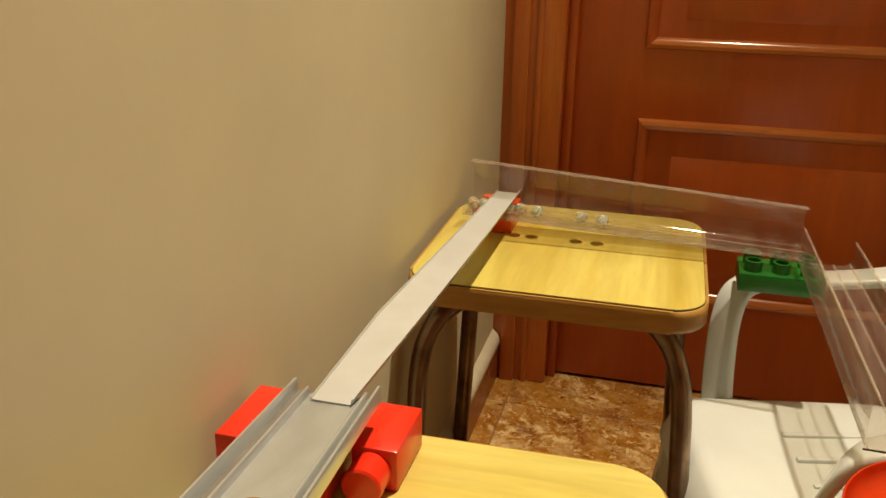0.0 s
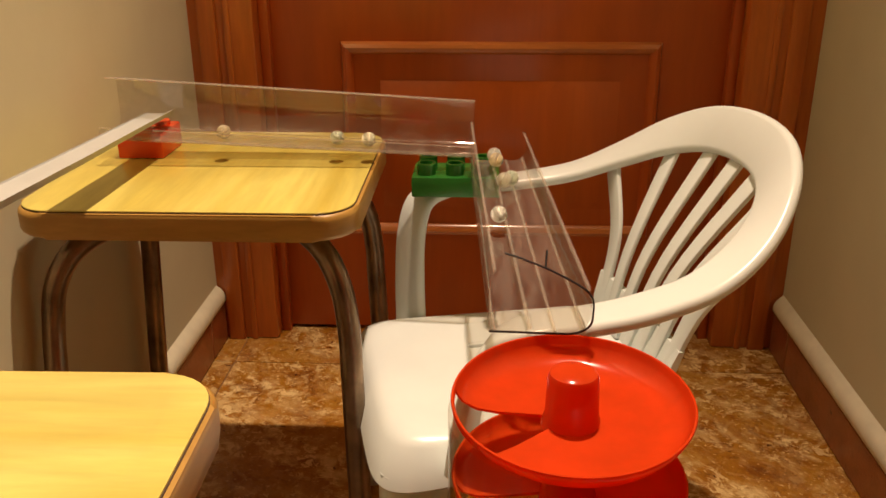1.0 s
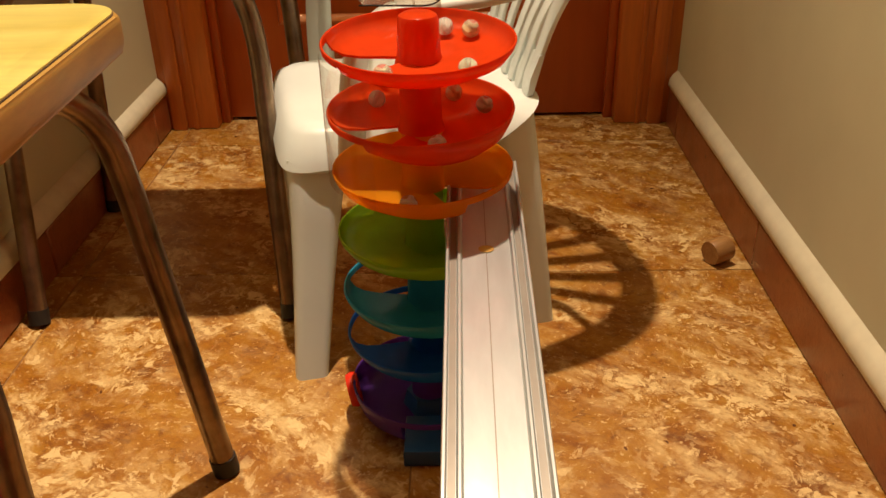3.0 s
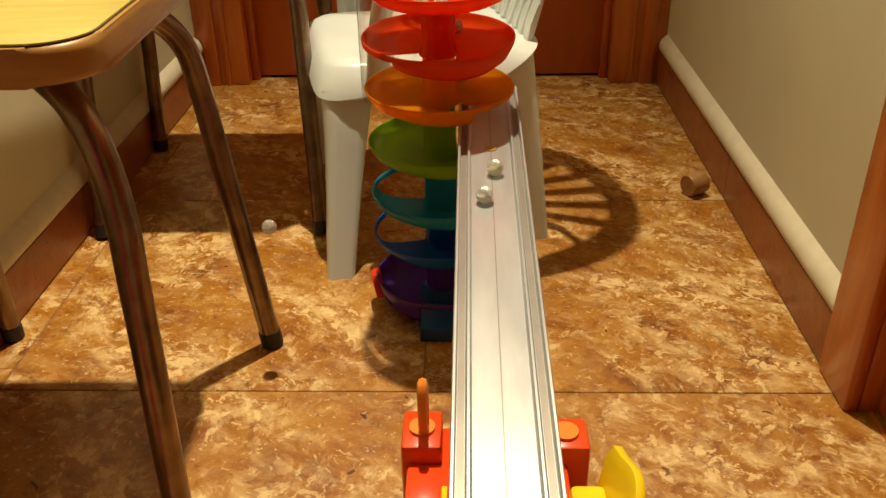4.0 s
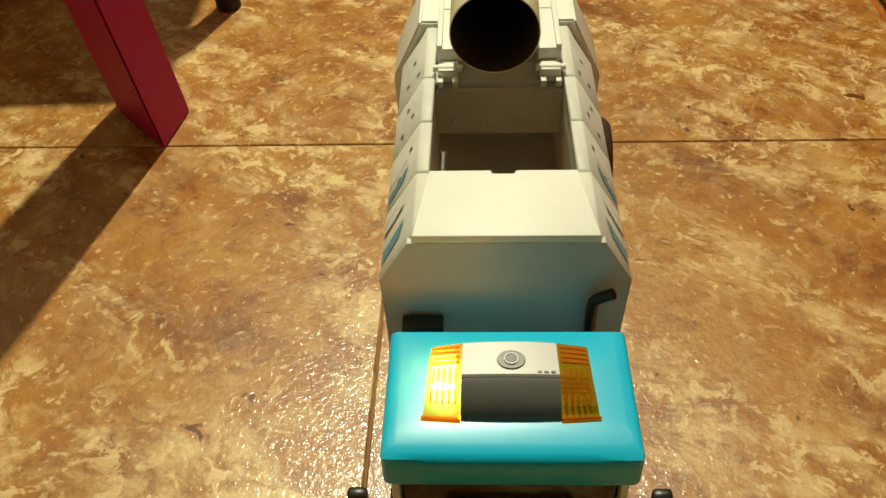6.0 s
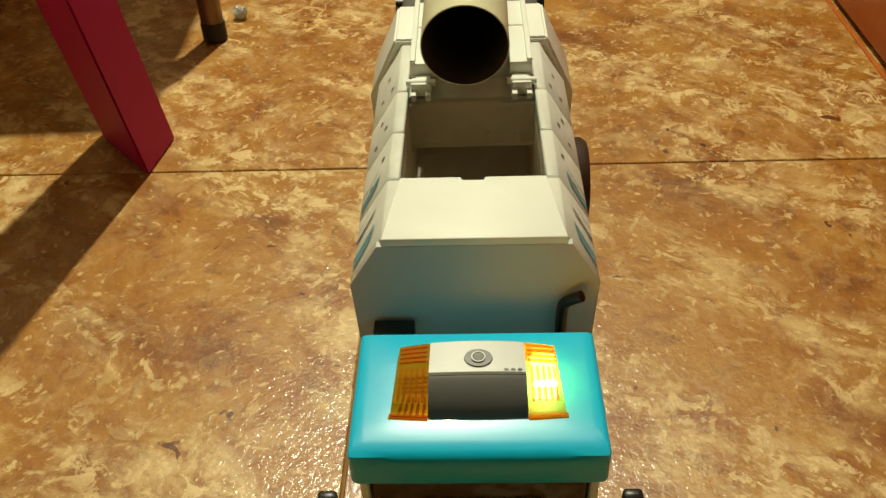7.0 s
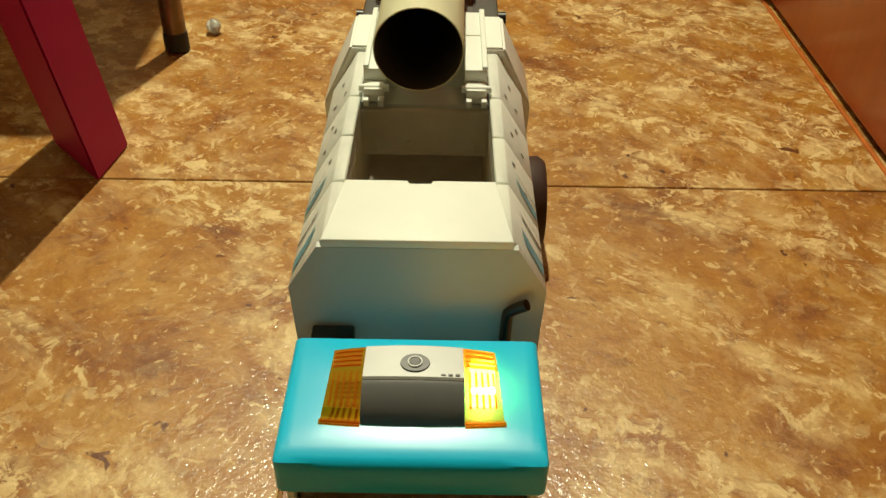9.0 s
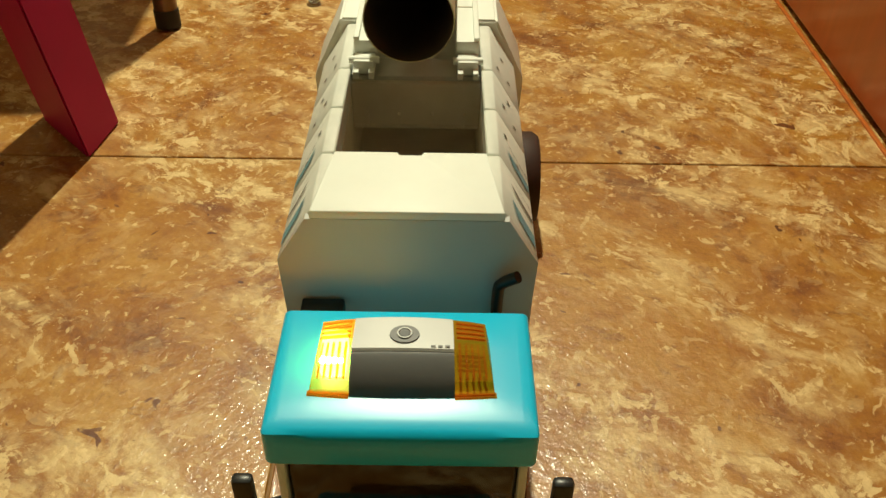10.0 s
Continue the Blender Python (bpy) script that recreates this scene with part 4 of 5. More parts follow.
# ---- red toy under the rail's end ----
def red_toy():
    t = thing("toy_castle_block", "orange-red toy building piece with clasps holding the rail", "toy")
    part("body", box(0.538, 0.548, 0.1665, 0.620, 0.690, 0.206, 0.003), M_REDTOY, t)
    part("front", prism([(0.536, 0.540), (0.634, 0.540), (0.634, 0.556), (0.536, 0.556)], 0.1665, 0.212, 0.002), M_RED, t)
    part("sticker", box(0.554, 0.5385, 0.168, 0.606, 0.540, 0.190), M_ORTOY, t, "orange sticker")
    posts = [(0.509, 0.540, 0.537, 0.577, 0.208), (0.514, 0.655, 0.540, 0.692, 0.219), (0.604, 0.655, 0.634, 0.685, 0.219), (0.606, 0.542, 0.637, 0.578, 0.208)]
    for x0, y0, x1, y1, z1 in posts:
        p = part("post", box(x0, y0, 0.1665, x1, y1, z1, 0.003), M_REDTOY, t)
        part("stud", disc(((x0 + x1) / 2, (y0 + y1) / 2, z1 - 0.001), 0.0085, 0.003), M_ORTOY, p)
    for cx, cy, z0, h in ((0.524, 0.560, 0.209, 0.050), (0.528, 0.675, 0.220, 0.036)):
        c = spline([(cx, cy + 0.006, z0), (cx, cy + 0.010, z0 + h * 0.45), (cx, cy + 0.004, z0 + h * 0.85), (cx, cy - 0.004, z0 + h), (cx, cy - 0.009, z0 + h * 0.72), (cx, cy - 0.006, z0)], 5)
        part("clasp", tube(c, 0.0032, 8), M_ORTOY if cy > 0.6 else M_REDTOY, t, "curved clasp hook")
    part("clasp", tube(spline([(0.531, 0.556, 0.207), (0.532, 0.552, 0.232), (0.530, 0.556, 0.243), (0.529, 0.562, 0.207)], 5), 0.003, 8), M_REDTOY, t)
    part("bridge", box(0.520, 0.577, 0.1665, 0.541, 0.655, 0.195, 0.003), M_REDTOY, t)
    part("bridge_step", box(0.518, 0.615, 0.195, 0.5405, 0.655, 0.206, 0.002), M_REDTOY, t)
    part("bridge_stud", disc((0.530, 0.598, 0.1945), 0.007, 0.006), M_REDTOY, t)
    bm = bmesh.new()
    rings = []
    for k in range(9):
        a = k / 8
        y = 0.572 + 0.064 * a
        lift = 0.034 + 0.008 * math.sin(math.pi * min(1, a * 1.2))
        x = 0.6415 + 0.006 * math.sin(math.pi * a)
        rings.append([bm.verts.new((x + p, y, 0.204 + q)) for p, q in ((-0.006, 0.0), (0.004, 0.0), (0.009, lift * 0.75), (0.007, lift), (0.002, lift + 0.001), (-0.002, lift * 0.8))])
    for a, b in zip(rings, rings[1:]):
        for j in range(6):
            bm.faces.new((a[j], a[(j + 1) % 6], b[(j + 1) % 6], b[j]))
    bm.faces.new(rings[0])
    bm.faces.new(rings[-1][::-1])
    part("yellow_scoop", bm, M_YELTOY, t, "bright yellow curved scoop", auto=70)
    part("yellow_seat", box(0.618, 0.575, 0.196, 0.640, 0.632, 0.212, 0.004), M_YELTOY, t)
    part("yellow_strip", box(0.5405, 0.58, 0.2065, 0.5445, 0.628, 0.214, 0.0015), M_YELTOY, t)
    # cream cradle, a shallow half bowl under the rail end
    bm = lathe([(0.046, 0.205), (0.048, 0.205), (0.0515, 0.224), (0.0495, 0.224)], 32, 180, 385, centre=(0.5785, 0.583))
    part("cradle", bm, M_CRADLE, t, "cream curved cradle")
    part("cradle_floor", lathe([(0.0001, 0.2065), (0.047, 0.2065), (0.047, 0.209), (0.0001, 0.209)], 32, centre=(0.5785, 0.583)), M_CRADLE, t)


red_toy()


# ---- toy refuse truck ----
TRUCK = thing("toy_truck", "white and cyan toy refuse truck with amber roof lights", "toy truck")


# the cab sits a little forward and higher than its first drawing, at 96 % of its size
CAB = pose(0.0238, -0.0034, 0.016) @ Matrix.Scale(0.96, 4)


def truck():
    t = TRUCK
    cx = 0.5845

    # container side walls, chamfered, in four bands with grooves between them
    bands = [(0.207, 0.2485), (0.2495, 0.2895), (0.2905, 0.3305), (0.3315, 0.385)]
    for y0, y1 in bands:
        for s in (-1, 1):
            bm = bmesh.new()
            prof = [(0.0555, 0.052), (0.0565, 0.154), (0.0405, 0.180), (0.0345, 0.180), (0.0345, 0.171), (0.0525, 0.150), (0.0525, 0.052)]
            rings = [[bm.verts.new((cx + s * a, y, z)) for a, z in prof] for y in (y0, y1)]
            n = len(prof)
            for j in range(n):
                bm.faces.new((rings[0][j], rings[0][(j + 1) % n], rings[1][(j + 1) % n], rings[1][j]))
            bm.faces.new(rings[0])
            bm.faces.new(rings[1][::-1])
            bmesh.ops.bevel(bm, geom=[e for e in bm.edges], offset=0.0007, segments=1, affect="EDGES")
            part("side_panel", bm, M_SHELL, t)
    for s in (-1, 1):
        part("rim_core", box(min(cx + s * 0.0346, cx + s * 0.039), 0.21, 0.165, max(cx + s * 0.0346, cx + s * 0.039), 0.384, 0.1785), M_WHITE, t)
    # front bulkhead facing the cab
    bm = bmesh.new()
    out = [(-0.0525, 0.06), (-0.0565, 0.154), (-0.0429, 0.1764), (0.0429, 0.1764), (0.0565, 0.154), (0.0525, 0.06)]
    rings = [[bm.verts.new((cx + a, y, z)) for a, z in out] for y in (0.2035, 0.2075)]
    bm.faces.new(rings[0])
    bm.faces.new(rings[1][::-1])
    for j in range(6):
        bm.faces.new((rings[0][j], rings[0][(j + 1) % 6], rings[1][(j + 1) % 6], rings[1][j]))
    part("bulkhead", bm, M_GREYP, t, "smooth grey bulkhead behind the cab")
    # top plate with a thumb notch
    bm = prism([(cx - 0.0408, 0.2033), (cx + 0.0408, 0.2033), (cx + 0.0345, 0.2490), (cx + 0.0055, 0.2490), (cx + 0.0055, 0.2455), (cx - 0.0055, 0.2455), (cx - 0.0055, 0.2490), (cx - 0.0345, 0.2490)], 0.1765, 0.1808, 0.0006)
    part("top_plate", bm, M_WHITE, t, "cream white top plate")
    # bin inside
    part("bin_floor", box(cx - 0.0345, 0.2126, 0.111, cx + 0.0345, 0.415, 0.115), M_BIN, t)
    part("bin_wall", box(cx - 0.0345, 0.3985, 0.1152, cx + 0.0345, 0.402, 0.176), M_BIN, t)
    part("bin_wall", box(cx - 0.0345, 0.209, 0.111, cx + 0.0345, 0.2125, 0.176), M_BIN, t)
    for s in (-1, 1):
        part("bin_wall", box(min(cx + s * 0.0346, cx + s * 0.038), 0.21, 0.111, max(cx + s * 0.0346, cx + s * 0.038), 0.402, 0.164), M_BIN, t)
    # flange hanging under the rear edge of the opening, with a rolled foot and small ribs
    part("bin_flange", box(cx - 0.0342, 0.3265, 0.148, cx + 0.0342, 0.3305, 0.1735, 0.0006), M_BIN, t, "pale inner flange under the opening")
    part("flange_foot", tube([(cx - 0.0340, 0.3270, 0.1475), (cx + 0.0340, 0.3270, 0.1475)], 0.0014, 8), M_BIN, t)
    for k in (-0.026, -0.009, 0.009, 0.026):
        part("flange_rib", box(cx + k - 0.0006, 0.3240, 0.1485, cx + k + 0.0006, 0.3266, 0.1560), M_BIN, t)
    part("slot", box(cx - 0.0344, 0.268, 0.138, cx - 0.0338, 0.270, 0.158), M_WHITE, t)
    part("slot", box(cx + 0.0338, 0.280, 0.130, cx + 0.0344, 0.282, 0.146), M_WHITE, t)
    # rear lip behind the opening
    part("lip", box(cx - 0.0345, 0.331, 0.166, cx + 0.0345, 0.352, 0.1755, 0.001), M_GREYP, t)
    # raised collar
    bm = bmesh.new()
    prof = [(0.0600, 0.075), (0.0625, 0.146), (0.0450, 0.183), (-0.0450, 0.183), (-0.0625, 0.146), (-0.0600, 0.075)]
    rings = [[bm.verts.new((cx + a, y, z)) for a, z in prof] for y in (0.3855, 0.432)]
    bm.faces.new(rings[0])
    bm.faces.new(rings[1][::-1])
    for j in range(6):
        bm.faces.new((rings[0][j], rings[0][(j + 1) % 6], rings[1][(j + 1) % 6], rings[1][j]))
    bmesh.ops.bevel(bm, geom=bm.edges[:], offset=0.0012, segments=2, affect="EDGES")
    part("collar", bm, M_WHITE, t, "raised collar band")
    # tube saddle plates and hinges
    for s in (-1, 1):
        part("saddle_plate", box(min(cx + s * 0.021, cx + s * 0.0335), 0.342, 0.182, max(cx + s * 0.021, cx + s * 0.0335), 0.420, 0.1905, 0.001), M_WHITE, t)
        part("saddle_lip", box(min(cx + s * 0.0305, cx + s * 0.0335), 0.342, 0.1905, max(cx + s * 0.0305, cx + s * 0.0335), 0.420, 0.1925, 0.0005), M_WHITE, t)
        part("saddle_groove", box(min(cx + s * 0.022, cx + s * 0.0305), 0.3855, 0.1905, max(cx + s * 0.022, cx + s * 0.0305), 0.3862, 0.1909), M_BIN, t)
        hx = cx + s * 0.0275
        h = part("hinge", box(hx - 0.0055, 0.331, 0.176, hx + 0.0055, 0.3415, 0.184, 0.001), M_WHITE, t, "small moulded hinge")
        part("hinge_pin", tube([(hx - 0.008, 0.3345, 0.183), (hx + 0.008, 0.3345, 0.183)], 0.002, 10), M_WHITE, h)
        part("hinge_tab", box(hx + s * -0.004 - 0.0015, 0.326, 0.176, hx + s * -0.004 + 0.0015, 0.332, 0.180, 0.0005), M_WHITE, h)
        part("hinge_tab", box(hx + s * 0.004 - 0.0015, 0.326, 0.176, hx + s * 0.004 + 0.0015, 0.332, 0.180, 0.0005), M_WHITE, h)
        # holes and decals on the chamfer
        nrm = Vector((s * 0.852, 0, 0.524))

        def on_side(y, f, lift=0.0004):
            p = Vector((cx + s * (0.0565 - 0.016 * f), y, 0.154 + 0.026 * f))
            return p + nrm * lift
        for y, f in ((0.262, 0.4), (0.275, 0.75), (0.300, 0.35), (0.306, 0.7), (0.318, 0.5), (0.345, 0.4), (0.362, 0.6), (0.342, 0.8)):
            bm = bmesh.new()
            c = on_side(y, f)
            up = Vector((-s * 0.524, 0, 0.852))
            bm.faces.new([bm.verts.new(c + Vector((0, 1, 0)) * math.cos(a) * 0.0013 + up * math.sin(a) * 0.0018) for a in [2 * math.pi * j / 12 for j in range(12)]])
            part("vent_hole", bm, M_DGREY, t)
        for y0, y1, mat in ((0.2115, 0.2215, M_DECAL), (0.2290, 0.2335, M_DGREY), (0.2375, 0.2400, M_DGREY), (0.2525, 0.2610, M_DECAL), (0.2640, 0.2670, M_DGREY)):
            bm = bmesh.new()
            q = [(y0, 0.06), (y1 - 0.002, 0.06), (y1, 0.40), (y1 + 0.003, 0.72), (y0 + 0.004, 0.58)]
            bm.faces.new([bm.verts.new(on_side(y, f, 0.0005)) for y, f in q])
            part("decal", bm, mat, t, "light blue side decal" if mat is M_DECAL else "")
    # tail section under the red toy
    part("tail", box(cx - 0.0465, 0.432, 0.055, cx + 0.0465, 0.705, 0.1655, 0.004), M_DGREY, t, "dark grey tail section")
    for a in (-0.030, 0.030):
        part("tail_rib", box(cx + a - 0.001, 0.434, 0.1655, cx + a + 0.001, 0.538, 0.1667), M_DGREY, t)
    for s in (-1, 1):
        for y in (0.455, 0.505):
            b = tube([(cx + s * 0.046, y, 0.150), (cx + s * 0.053, y, 0.150)], 0.005, 12)
            part("bolt", b, M_BLACK, t)
    part("chassis", box(cx - 0.045, 0.10, 0.034, cx + 0.045, 0.70, 0.058, 0.003), M_BLACK, t)
    # the middle axle has slid a little to one side
    for y, out, slid in ((0.155, 0.041, 0), (0.335, 0.041, 0), (0.444, 0.0635, 0.0075), (0.572, 0.051, 0), (0.655, 0.041, 0)):
        part("axle", tube([(cx + slid - out, y, 0.034), (cx + slid + out, y, 0.034)], 0.004, 12), M_BLACK, t)
        for s in (-1, 1):
            w = lathe([(0.012, -0.013), (0.031, -0.013), (0.034, -0.009), (0.034, 0.009), (0.031, 0.013), (0.012, 0.013)], 32)
            wheel = part("wheel", w, M_TYRE, t, "dark brown toy wheel")
            wheel.matrix_basis = pose(cx + slid + s * out, y, 0.034, 0, 90, 0)
            part("rim", lathe([(0.0001, -0.010), (0.012, -0.012), (0.0125, 0.012), (0.0001, 0.010)], 20), M_WHITE, wheel)
    # cab, standing clear of the bulkhead
    before = set(t.children)
    bm = bmesh.new()
    prof = [(0.188, 0.060), (0.188, 0.1372), (0.1872, 0.1392), (0.1855, 0.1400), (0.165, 0.1402), (0.147, 0.1401), (0.139, 0.1399), (0.134, 0.1395), (0.129, 0.1389), (0.1248, 0.1382),
            (0.1222, 0.1370), (0.1209, 0.1345), (0.1205, 0.131), (0.1206, 0.1245), (0.1214, 0.1205), (0.130, 0.1170), (0.150, 0.1165), (0.152, 0.060)]
    rings = []
    for a, k in ((-0.0525, 0.0048), (-0.0522, 0.0031), (-0.0514, 0.0019), (-0.0498, 0.0011), (-0.0460, 0.0007), (-0.0340, 0.0003), (-0.0180, 0.0001)):
        rings.append([(cx + a, min(max(y, 0.1205 + k), 0.188 - k * 0.3), min(z, 0.1402 - k) if z > 0.11 else z) for y, z in prof])
    rings += [[(2 * cx - x, y, z) for x, y, z in ring] for ring in rings[::-1]]
    rings = [[bm.verts.new(v) for v in ring] for ring in rings]
    n = len(prof)
    for q, r in zip(rings, rings[1:]):
        for j in range(n):
            bm.faces.new((q[j], q[(j + 1) % n], r[(j + 1) % n], r[j]))
    bm.faces.new(rings[0])
    bm.faces.new(rings[-1][::-1])
    part("cab", bm, M_CYAN, t, "glossy cyan cab with rounded roof")
    for s in (-1, 1):
        part("roof_seam", tube([(cx + s * 0.0526, 0.1798, 0.120), (cx + s * 0.0524, 0.1798, 0.1342), (cx + s * 0.0513, 0.1798, 0.1374)], 0.0006, 6), M_SLATE, t, "fine roof seam")
    part("windscreen", box(cx - 0.047, 0.131, 0.055, cx + 0.047, 0.1495, 0.1162, 0.003), M_SCREEN, t, "dark windscreen below the roof")
    part("bonnet", box(cx - 0.0475, 0.105, 0.034, cx + 0.0475, 0.150, 0.056, 0.004), M_CYAN, t)
    for s in (-1, 1):
        part("pillar", box(min(cx + s * 0.047, cx + s * 0.0505), 0.129, 0.055, max(cx + s * 0.047, cx + s * 0.0505), 0.151, 0.1163, 0.001), M_WHITE, t)
        m = part("mirror", box(min(cx + s * 0.062, cx + s * 0.071), 0.130, 0.066, max(cx + s * 0.062, cx + s * 0.071), 0.136, 0.096, 0.002), M_BLACK, t, "black wing mirror")
        part("mirror_arm", tube([(cx + s * 0.049, 0.138, 0.075), (cx + s * 0.063, 0.134, 0.075)], 0.0018, 8), M_BLACK, m)
    # light bar: a bowed bar whose silver top and dark front sit between two flaring lenses
    def bar_piece(f0, f1, line, taper=0.0, n=6):
        bm = bmesh.new()
        rings = []
        for i in range(n + 1):
            f = f0 + (f1 - f0) * i / n
            ring = []
            for y, z in line:
                back = (y - 0.1395) / 0.0295
                wide = 0.0364 - 0.0014 * back - taper * (z - 0.1385) * abs(f) ** 4
                bow = 0.0022 * (1 - f * f)
                ring.append(bm.verts.new((cx + f * wide, y + bow * (1.0 - 1.7 * (1 - back)), z - 0.0012 * f * f * (z > 0.145))))
            rings.append(ring)
        k = len(line)
        for q, r in zip(rings, rings[1:]):
            for j in range(k):
                bm.faces.new((q[j], q[(j + 1) % k], r[(j + 1) % k], r[j]))
        bm.faces.new(rings[0])
        bm.faces.new(rings[-1][::-1])
        bmesh.ops.recalc_face_normals(bm, faces=bm.faces)
        return bm

    bar = [(0.1690, 0.1385), (0.1690, 0.1512), (0.1680, 0.1522), (0.1540, 0.1520), (0.1515, 0.1506), (0.1432, 0.1448), (0.1422, 0.1428), (0.1412, 0.1416), (0.1398, 0.1412), (0.1395, 0.1385)]
    bar_top = [(0.1690, 0.1385), (0.1690, 0.1515), (0.1680, 0.1525), (0.1530, 0.1522), (0.1522, 0.1514), (0.1522, 0.1385)]
    bar_front = [(0.1520, 0.1385), (0.1520, 0.1512), (0.1505, 0.1508), (0.1470, 0.1490), (0.1432, 0.1462), (0.1406, 0.1420), (0.1395, 0.1385)]
    part("light_bar", bar_piece(-0.56, 0.56, bar_top, n=12), M_SILVER, t, "silver top of the roof light bar", auto=30)
    # front slope coloured dark: the shade on this silver face is painted in
    part("bar_front", bar_piece(-0.56, 0.56, bar_front, n=12), M_SLATE, t, "sloping front of the light bar, coloured dark grey for its shade", auto=30)
    for s in (-1, 1):
        lens = part("amber_lens", bar_piece(s * 0.565, s * 1.0, bar, 0.18), M_AMBER, t, "ribbed amber beacon lens", auto=30)
        # unseen pale plate, added under the amber so that it looks lighter
        x_in, x_out = sorted((cx + s * 0.0222, cx + s * 0.0335))
        part("added_backing", box(x_in, 0.1432, 0.1386, x_out, 0.1672, 0.1396), M_WHITE, lens, "pale plate added to brighten the lens")
        for k in range(4):
            part("lens_rib", bar_piece(s * 0.60, s * 0.97, [(0.1668 - k * 0.0024, 0.1514), (0.1668 - k * 0.0024, 0.1527), (0.1660 - k * 0.0024, 0.1527), (0.1660 - k * 0.0024, 0.1514)], 0.18, 3), M_AMBER, lens)
        for k in range(5):
            f = s * (0.63 + 0.075 * k)
            part("lens_rib", bar_piece(f - 0.014, f + 0.014, [(0.1560, 0.1508), (0.1560, 0.1525), (0.1516, 0.1515), (0.1440, 0.1462), (0.1440, 0.1445), (0.1516, 0.1498)], 0.18, 1), M_AMBER, lens)
        part("lens_foot", bar_piece(s * 0.565, s * 1.008, [(0.1408, 0.1386), (0.1408, 0.1408), (0.1390, 0.1405), (0.1386, 0.1386)], 0.0, 4), M_AMBER, lens, "amber foot of the lens")
    part("button_ring", lathe([(0.0022, 0.0), (0.0060, 0.0), (0.0058, 0.0006), (0.0022, 0.0006)], 28), M_RING, t).matrix_basis = pose(cx + 0.0005, 0.1603, 0.1523) @ Matrix.Diagonal((1, 0.82, 1, 1))
    part("button", lathe([(0.0001, 0.0), (0.0024, 0.0), (0.0021, 0.0010), (0.0001, 0.0010)], 24), M_BLACK, t).matrix_basis = pose(cx + 0.0005, 0.1605, 0.1523)
    part("button_rim", lathe([(0.0024, 0.0), (0.0031, 0.0), (0.0030, 0.0012), (0.0024, 0.0012)], 24), M_SILVER, t).matrix_basis = pose(cx + 0.0005, 0.1604, 0.1523)
    part("roof_ring", lathe([(0.0009, 0.0), (0.0014, 0.0), (0.0014, 0.0003), (0.0009, 0.0003)], 16), M_DECAL, t).matrix_basis = pose(cx, 0.1345, 0.1375, 20)
    for k in range(3):
        part("fine_print", box(cx + 0.011 + k * 0.0028, 0.1538, 0.15235, cx + 0.0128 + k * 0.0028, 0.1546, 0.15245), M_DGREY, t)
    for ob in t.children:
        if ob not in before:
            ob.matrix_basis = CAB @ ob.matrix_basis
    # exhaust snorkel and left fitting
    part("exhaust", tube(spline([(cx + 0.0395, 0.1985, 0.118), (cx + 0.0395, 0.1985, 0.1410), (cx + 0.0412, 0.198, 0.1470), (cx + 0.0475, 0.196, 0.1525)], 5), 0.0027, 10), M_BLACK, t, "black bent exhaust snorkel")
    part("fitting", box(cx - 0.047, 0.192, 0.126, cx - 0.028, 0.201, 0.1345, 0.001), M_BLACK, t)


truck()
BEACON = part("beacon_bulb", box(-0.0048, -0.0085, -0.0045, 0.0048, 0.0085, 0.0045, 0.001), M_GLOW, TRUCK, "lit yellow beacon bulb")


# ---- crimson table leg ----
def table_leg():
    base = [(0.311, 0.511), (0.319, 0.569), (0.262, 0.628), (0.254, 0.570)]
    lean = Vector((-0.050, -0.150, 1.0))
    bm = bmesh.new()
    lo = [bm.verts.new((x, y, 0)) for x, y in base]
    hi = [bm.verts.new(Vector((x, y, 0)) + lean * 0.56) for x, y in base]
    bm.faces.new(lo[::-1])
    bm.faces.new(hi)
    for i in range(4):
        bm.faces.new((lo[i], lo[(i + 1) % 4], hi[(i + 1) % 4], hi[i]))
    bmesh.ops.recalc_face_normals(bm, faces=bm.faces)
    bmesh.ops.bevel(bm, geom=bm.edges[:], offset=0.002, segments=2, affect="EDGES")
    solid("table_leg", bm, M_PINK, "slanting crimson painted square wooden leg on the floor", "table leg")


table_leg()


def wooden_cup():
    cup = lathe([(0.0001, 0.0), (0.016, 0.0), (0.0175, 0.004), (0.0175, 0.026), (0.0165, 0.030), (0.0145, 0.030), (0.0145, 0.010), (0.0001, 0.008)], 32)
    ob = solid("wooden_cup", cup, M_CORK, "small turned wooden cup lying on the floor", "cup", pose(0.895, 1.462, 0.0172, 88, 0, 118))
    return ob


wooden_cup()


# ---- marbles ----
R_BALL = 0.008


